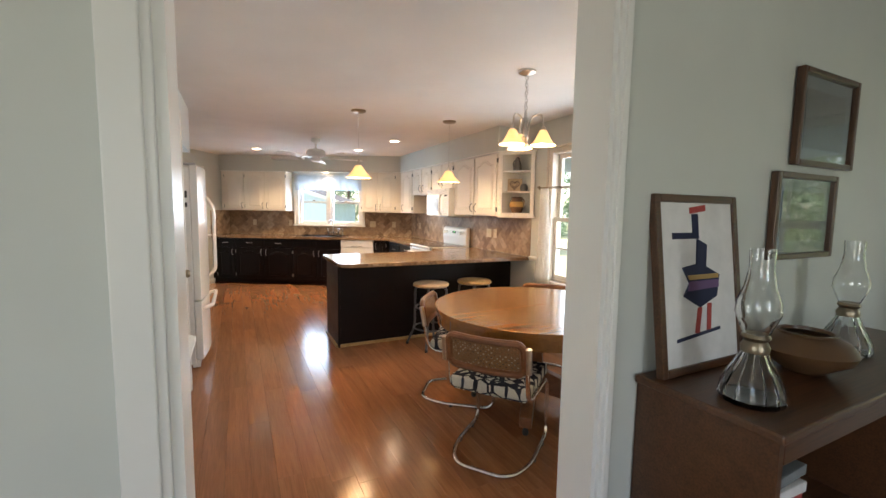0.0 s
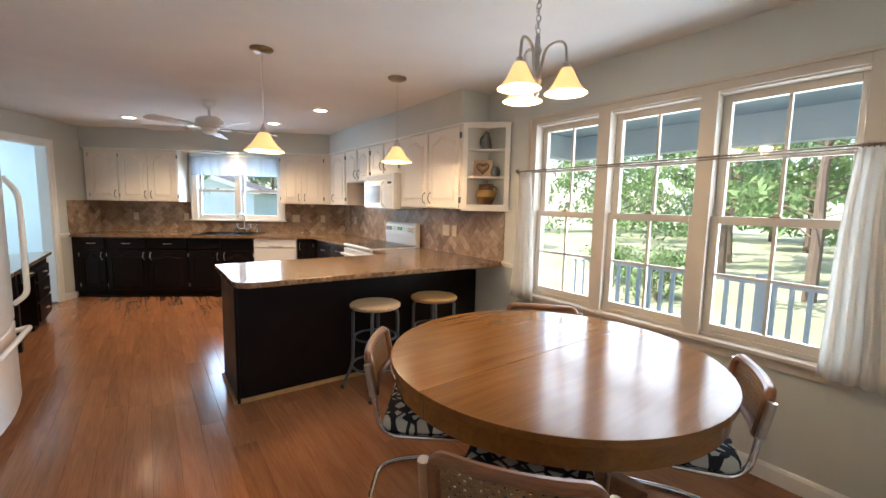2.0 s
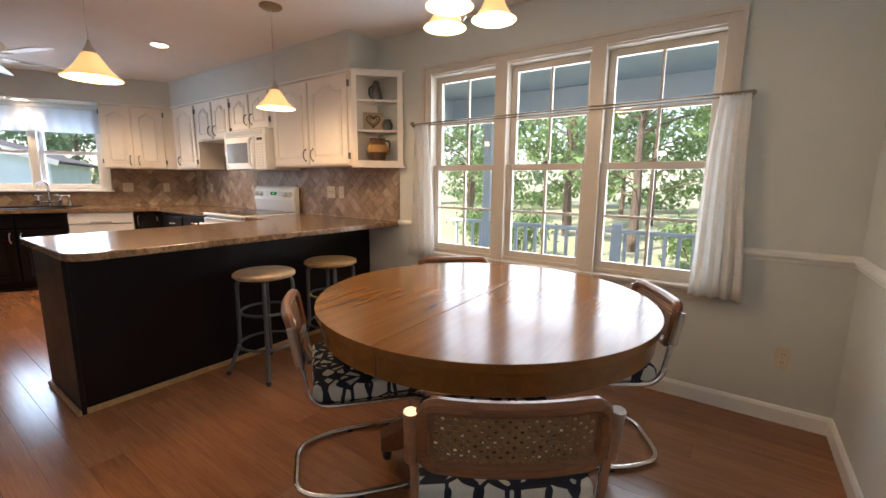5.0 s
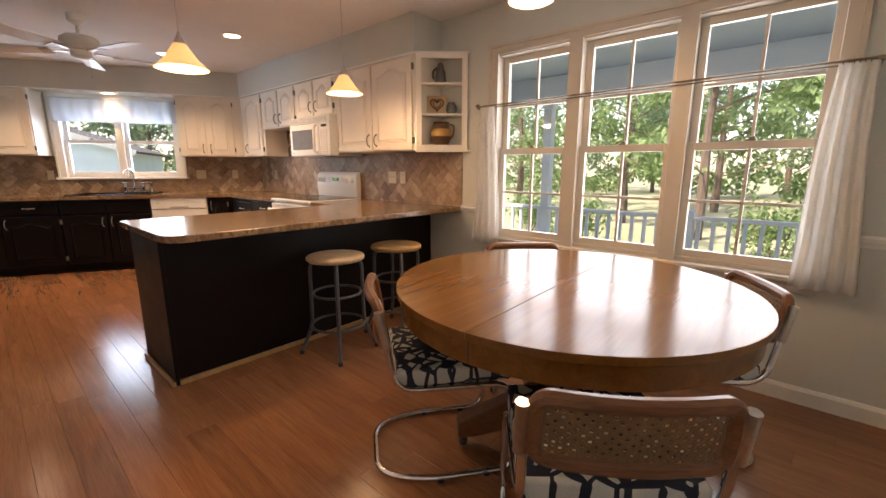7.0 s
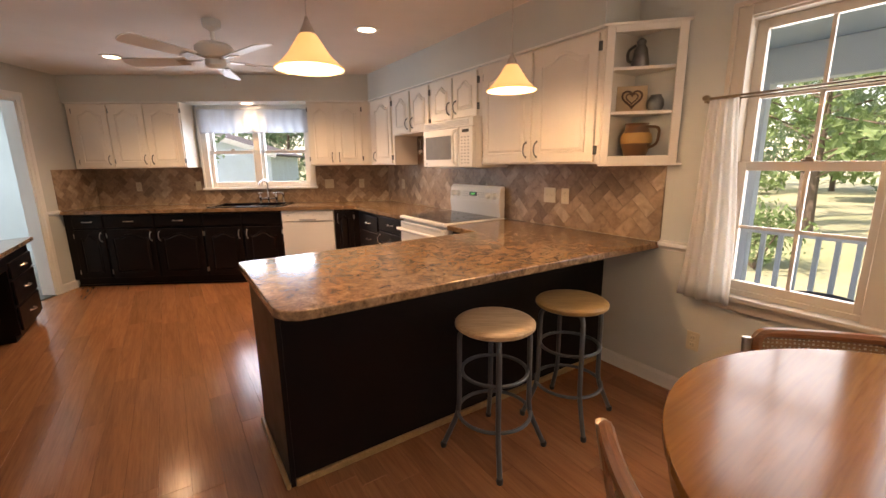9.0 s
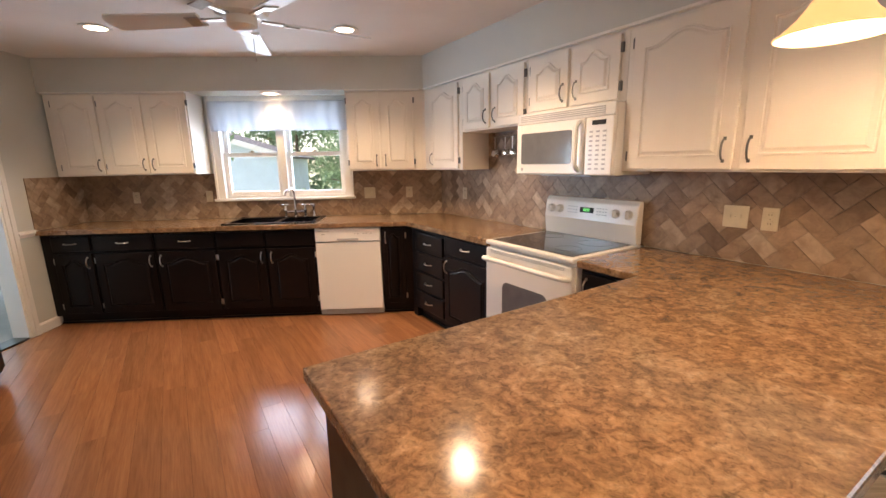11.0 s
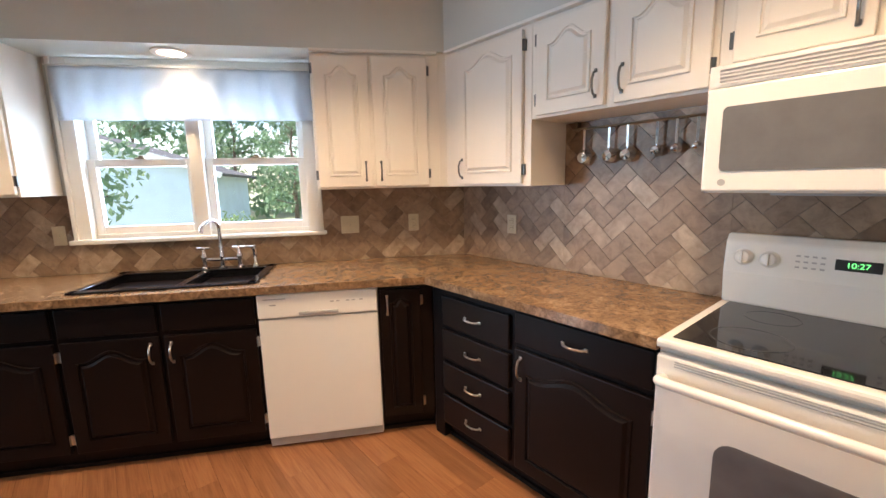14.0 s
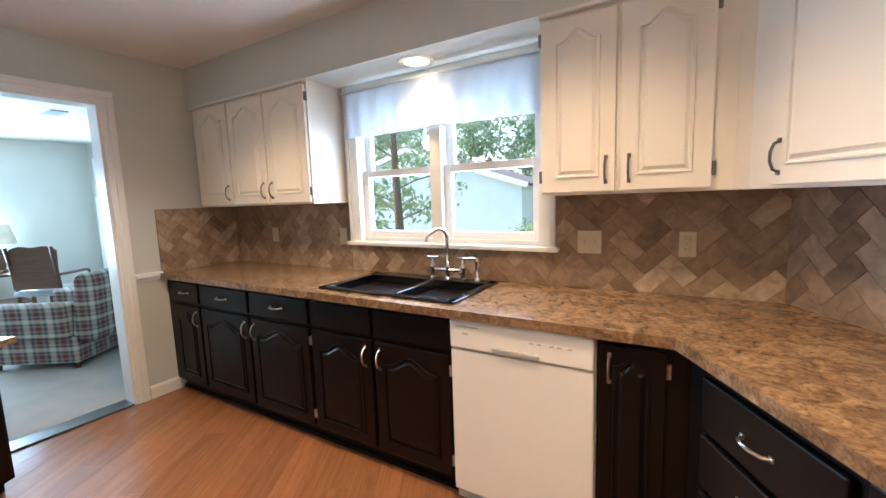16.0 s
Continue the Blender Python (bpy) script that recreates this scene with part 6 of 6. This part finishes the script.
def tree(m, seed, h, crown, label, mat, low=0.3):
    rnd = random.Random(seed)
    r = root("tree", m, label, "tree", "garden trees")
    tr = Build()
    lean = [(rnd.uniform(-0.15, 0.15), rnd.uniform(-0.15, 0.15)) for _ in range(6)]
    pts = [Vector((lean[k][0] * k * 0.4, lean[k][1] * k * 0.4, h * k / 5)) for k in range(6)]
    rings = []
    for k, p in enumerate(pts):
        q = 0.02 * h * (1 - 0.17 * k)
        rings.append([tr.bm.verts.new(p + Vector((q * math.cos(a), q * math.sin(a), 0))) for a in [0.785 * i for i in range(8)]])
    for a, c in zip(rings, rings[1:]):
        for i in range(8):
            tr.bm.faces.new((a[i], a[(i + 1) % 8], c[(i + 1) % 8], c[i]))
    lv = Build()
    for k in range(22):
        t = low + (1 - low) * rnd.random()
        a = rnd.uniform(0, 6.28)
        base = pts[min(5, int(t * 5))]
        reach = crown * (1.15 - 0.75 * t) * rnd.uniform(0.5, 1.1)
        tip = Vector((base.x + reach * math.cos(a), base.y + reach * math.sin(a), h * t + 0.25 * reach))
        tr.tube([Vector((base.x, base.y, h * t * 0.96)), (Vector((base.x, base.y, h * t)) + tip) / 2, tip], 0.012 * h * 0.25, 5)
        for _ in range(3):
            c = tip + Vector((rnd.uniform(-0.5, 0.5), rnd.uniform(-0.5, 0.5), rnd.uniform(-0.4, 0.4)))
            s = rnd.uniform(0.35, 0.75) * crown * 0.45
            leaf_cloud(lv, rnd, c, (s, s, s * 0.7), 45, 0.1)
    tr.done("trunk", M_BARK, r, smooth=True)
    lv.done("crown", mat, r)
    return r


def shrub(m, seed, radius, mat, label):
    rnd = random.Random(seed)
    r = root("shrub", m, label, "shrub", "garden shrubs")
    lv = Build()
    for _ in range(16):
        a, q = rnd.uniform(0, 6.28), radius * math.sqrt(rnd.random()) * 0.75
        leaf_cloud(lv, rnd, (q * math.cos(a), q * math.sin(a), radius * rnd.uniform(0.3, 0.9)), (radius * 0.42,) * 3, 70, 0.06)
    lv.done("leaves", mat, r)
    st_ = Build()
    for k in range(5):
        st_.tube([(0.05 * k - 0.1, 0, 0), (0.2 * (k - 2) * radius, 0.1 * k - 0.2, radius * 0.8)], 0.015, 5)
    st_.done("stems", M_BARK, r)
    return r


TL = "leafy garden tree with a loose green crown"
t1 = tree(RW @ pose(4.0, 8.5, -0.45), 1, 6.5, 2.2, TL, M_LEAF, 0.2)
t2 = tree(RW @ pose(9.0, 9.5, -0.45), 2, 7.5, 2.4, TL, M_LEAF2, 0.15)
t3 = tree(pose(-7.6, 14.2, -0.45), 3, 6.5, 2.0, TL, M_LEAF2, 0.1)
rnd = random.Random(11)
for i, (u, d) in enumerate(((-3, 12), (0.5, 14), (1.6, 10.5), (3.2, 16), (6.4, 13), (7.8, 17), (11.5, 12.5), (13, 9), (16, 13), (10, 19), (19, 17), (-6, 17), (1, 21), (5, 24), (14, 24), (22, 11), (-2, 27), (8, 30), (18, 29))):
    copy_thing((t1, t2)[i % 2], RW @ pose(u, d, -0.5, 0, 0, rnd.uniform(0, 360)) @ Matrix.Diagonal((1, 1, rnd.uniform(0.9, 1.25), 1)).to_4x4())
for i, (x, y) in enumerate(((-3.2, 20), (-1, 24), (-5.5, 29), (-9, 31), (-13, 29), (-17, 24), (1.5, 19), (-3.6, 33), (-15.5, 13), (-20, 30), (-12, 36))):
    copy_thing((t3, t2)[i % 2], pose(x, y, -0.5, 0, 0, rnd.uniform(0, 360)))
s1 = shrub(pose(-5.0, 17.0, -0.45), 4, 0.95, M_LEAF, "rounded clipped green garden shrub")
for u, d in ((2.2, 5.8), (5.6, 6.6), (7.6, 6.0), (10.2, 6.8), (0.4, 6.9), (12.5, 7.2)):
    copy_thing(s1, RW @ pose(u, d, -0.45, 0, 0, rnd.uniform(0, 360)))


def woods(name, m, x0, x1, y0, y1, seed, mat, clumps):
    """A belt of woodland: many leaf clumps from the ground up, thinning towards the top."""
    rnd = random.Random(seed)
    lv = Build()
    for _ in range(clumps):
        z = 9.5 * rnd.random() ** 1.35
        q = rnd.uniform(0.7, 1.5)
        leaf_cloud(lv, rnd, (rnd.uniform(x0, x1), rnd.uniform(y0, y1), z + 0.4), (q, q, q * 0.65), 70, 0.2)
    return tagged(lv.done(name, mat, m=m), "pale green woodland beyond the garden", "woods", kind="stuff")


woods("woodland", RW @ pose(0, 0, -0.5), -14, 32, 20, 30, 41, M_LEAF, 420)
woods("woodland", pose(0, 0, -0.5), -30, 10, 30, 38, 42, M_LEAF2, 380)


# ---- floor planks, parts of the floor ----
PW = 0.127
rnd = random.Random(21)
plank_meshes = {}


def plank_mesh(length):
    key = round(length, 2)
    if key not in plank_meshes:
        bb = Build().box(-key / 2 + 0.0003, key / 2 - 0.0003, -PW / 2 + 0.0003, PW / 2 - 0.0003, -0.011, 0.0, 0.0007, seg=1)
        me = bpy.data.meshes.new("plank")
        bb.bm.to_mesh(me)
        bb.bm.free()
        me.materials.append(M_FLOOR)
        plank_meshes[key] = me
    return plank_meshes[key]


v = 0.0
row = 0
while v < 5.5:
    vm = v + PW / 2
    # far end follows the sink wall and the wall with the opening, near end lies in the hall
    far = max((0.42 - 0.5 * vm) / 0.866 if vm < 3.6 else -9, (0.866 * vm - 3.755) / 0.5)
    near = 10.3 if v > 0.1 else 6.6
    if vm > 4.3:
        far = 6.6
    u = far - 0.12
    first = True
    while u < near:
        L = 0.6 + 0.3 * rnd.randint(0, 2) if first else 1.2
        first = False
        L = min(L, near - u)
        if L < 0.06:
            break
        o = new("plank", plank_mesh(L))
        o.parent = subfloor
        o.matrix_local = RW @ pose(u + L / 2, -vm, 0)
        u += round(L, 2)
    v += PW
    row += 1


# ---- herringbone wall tiles, parts of the walls ----
def clip_poly(poly, x0, x1, z0, z1):
    for axis, lim, keep in ((0, x0, 1), (0, x1, -1), (1, z0, 1), (1, z1, -1)):
        out = []
        for i in range(len(poly)):
            a, c = poly[i - 1], poly[i]
            ia, ic = keep * (a[axis] - lim) >= 0, keep * (c[axis] - lim) >= 0
            if ia != ic:
                t = (lim - a[axis]) / (c[axis] - a[axis])
                out.append((a[0] + (c[0] - a[0]) * t, a[1] + (c[1] - a[1]) * t))
            if ic:
                out.append(c)
        poly = out
        if len(poly) < 3:
            return []
    return poly


def herringbone(parent, m, rects, s=0.076):
    """Tiles s by 2s set at 45 degrees, cut to the rectangles (x0, x1, z0, z1)."""
    k = math.sqrt(0.5)
    rj = random.Random(31)
    for x0, x1, z0, z1 in rects:
        tb = Build().box(x0, x1, -0.003, -0.0008, z0, z1)
        gr = tb.done("grout", M_GROUT, parent)
        for j in range(-60, 61):
            for i in range(-2 * j - 16, -2 * j + 24):
                # zigzag lattice in the turned frame
                for a, c, w, h in ((i + 4 * j, i, 2, 1), (i + 4 * j + 2, i - 1 + 0, 1, 2)):
                    g = 0.0007
                    q = [(a * s + g, c * s + g), ((a + w) * s - g, c * s + g), ((a + w) * s - g, (c + h) * s - g), (a * s + g, (c + h) * s - g)]
                    q = [(k * (x - z) - 1.5, k * (x + z) + 1.0) for x, z in q]
                    if max(p[0] for p in q) < x0 or min(p[0] for p in q) > x1 or max(p[1] for p in q) < z0 or min(p[1] for p in q) > z1:
                        continue
                    q = clip_poly(q, x0, x1, z0, z1)
                    if len(q) < 3:
                        continue
                    area = abs(sum(q[n_ - 1][0] * q[n_][1] - q[n_][0] * q[n_ - 1][1] for n_ in range(len(q)))) / 2
                    if area < 0.0002:
                        continue
                    cx, cz = sum(p[0] for p in q) / len(q), sum(p[1] for p in q) / len(q)
                    ins = [(cx + (x - cx) * 0.988, cz + (z - cz) * 0.988) for x, z in q]
                    tb = Build()
                    up = rj.uniform(0, 0.0012)
                    lo = [tb.bm.verts.new((x - cx, 0.0, z - cz)) for x, z in q]
                    mi = [tb.bm.verts.new((x - cx, -0.007 - up, z - cz)) for x, z in q]
                    hi = [tb.bm.verts.new((x - cx, -0.0085 - up, z - cz)) for x, z in ins]
                    nn = len(q)
                    tb.bm.faces.new(hi)
                    for e in range(nn):
                        f = (e + 1) % nn
                        tb.bm.faces.new((lo[e], lo[f], mi[f], mi[e]))
                        tb.bm.faces.new((mi[e], mi[f], hi[f], hi[e]))
                    o = tb.done("tile", M_TILE, parent)
                    o.matrix_local = pose(cx, 0, cz)


herringbone(wall_back, BW, [(-4.685, -3.35, 0.916, 1.383), (-3.35, -1.945, 0.916, 1.092), (-1.945, CX - 0.003, 0.916, 1.383)])
herringbone(wall_window, RW, [(0.003, 0.8, 0.916, 1.383), (0.8, 1.573, 0.916, 1.698), (1.573, 3.70, 0.916, 1.383)])
herringbone(wall_left, LW, [(7.42, 8.04, 0.916, 1.383)])
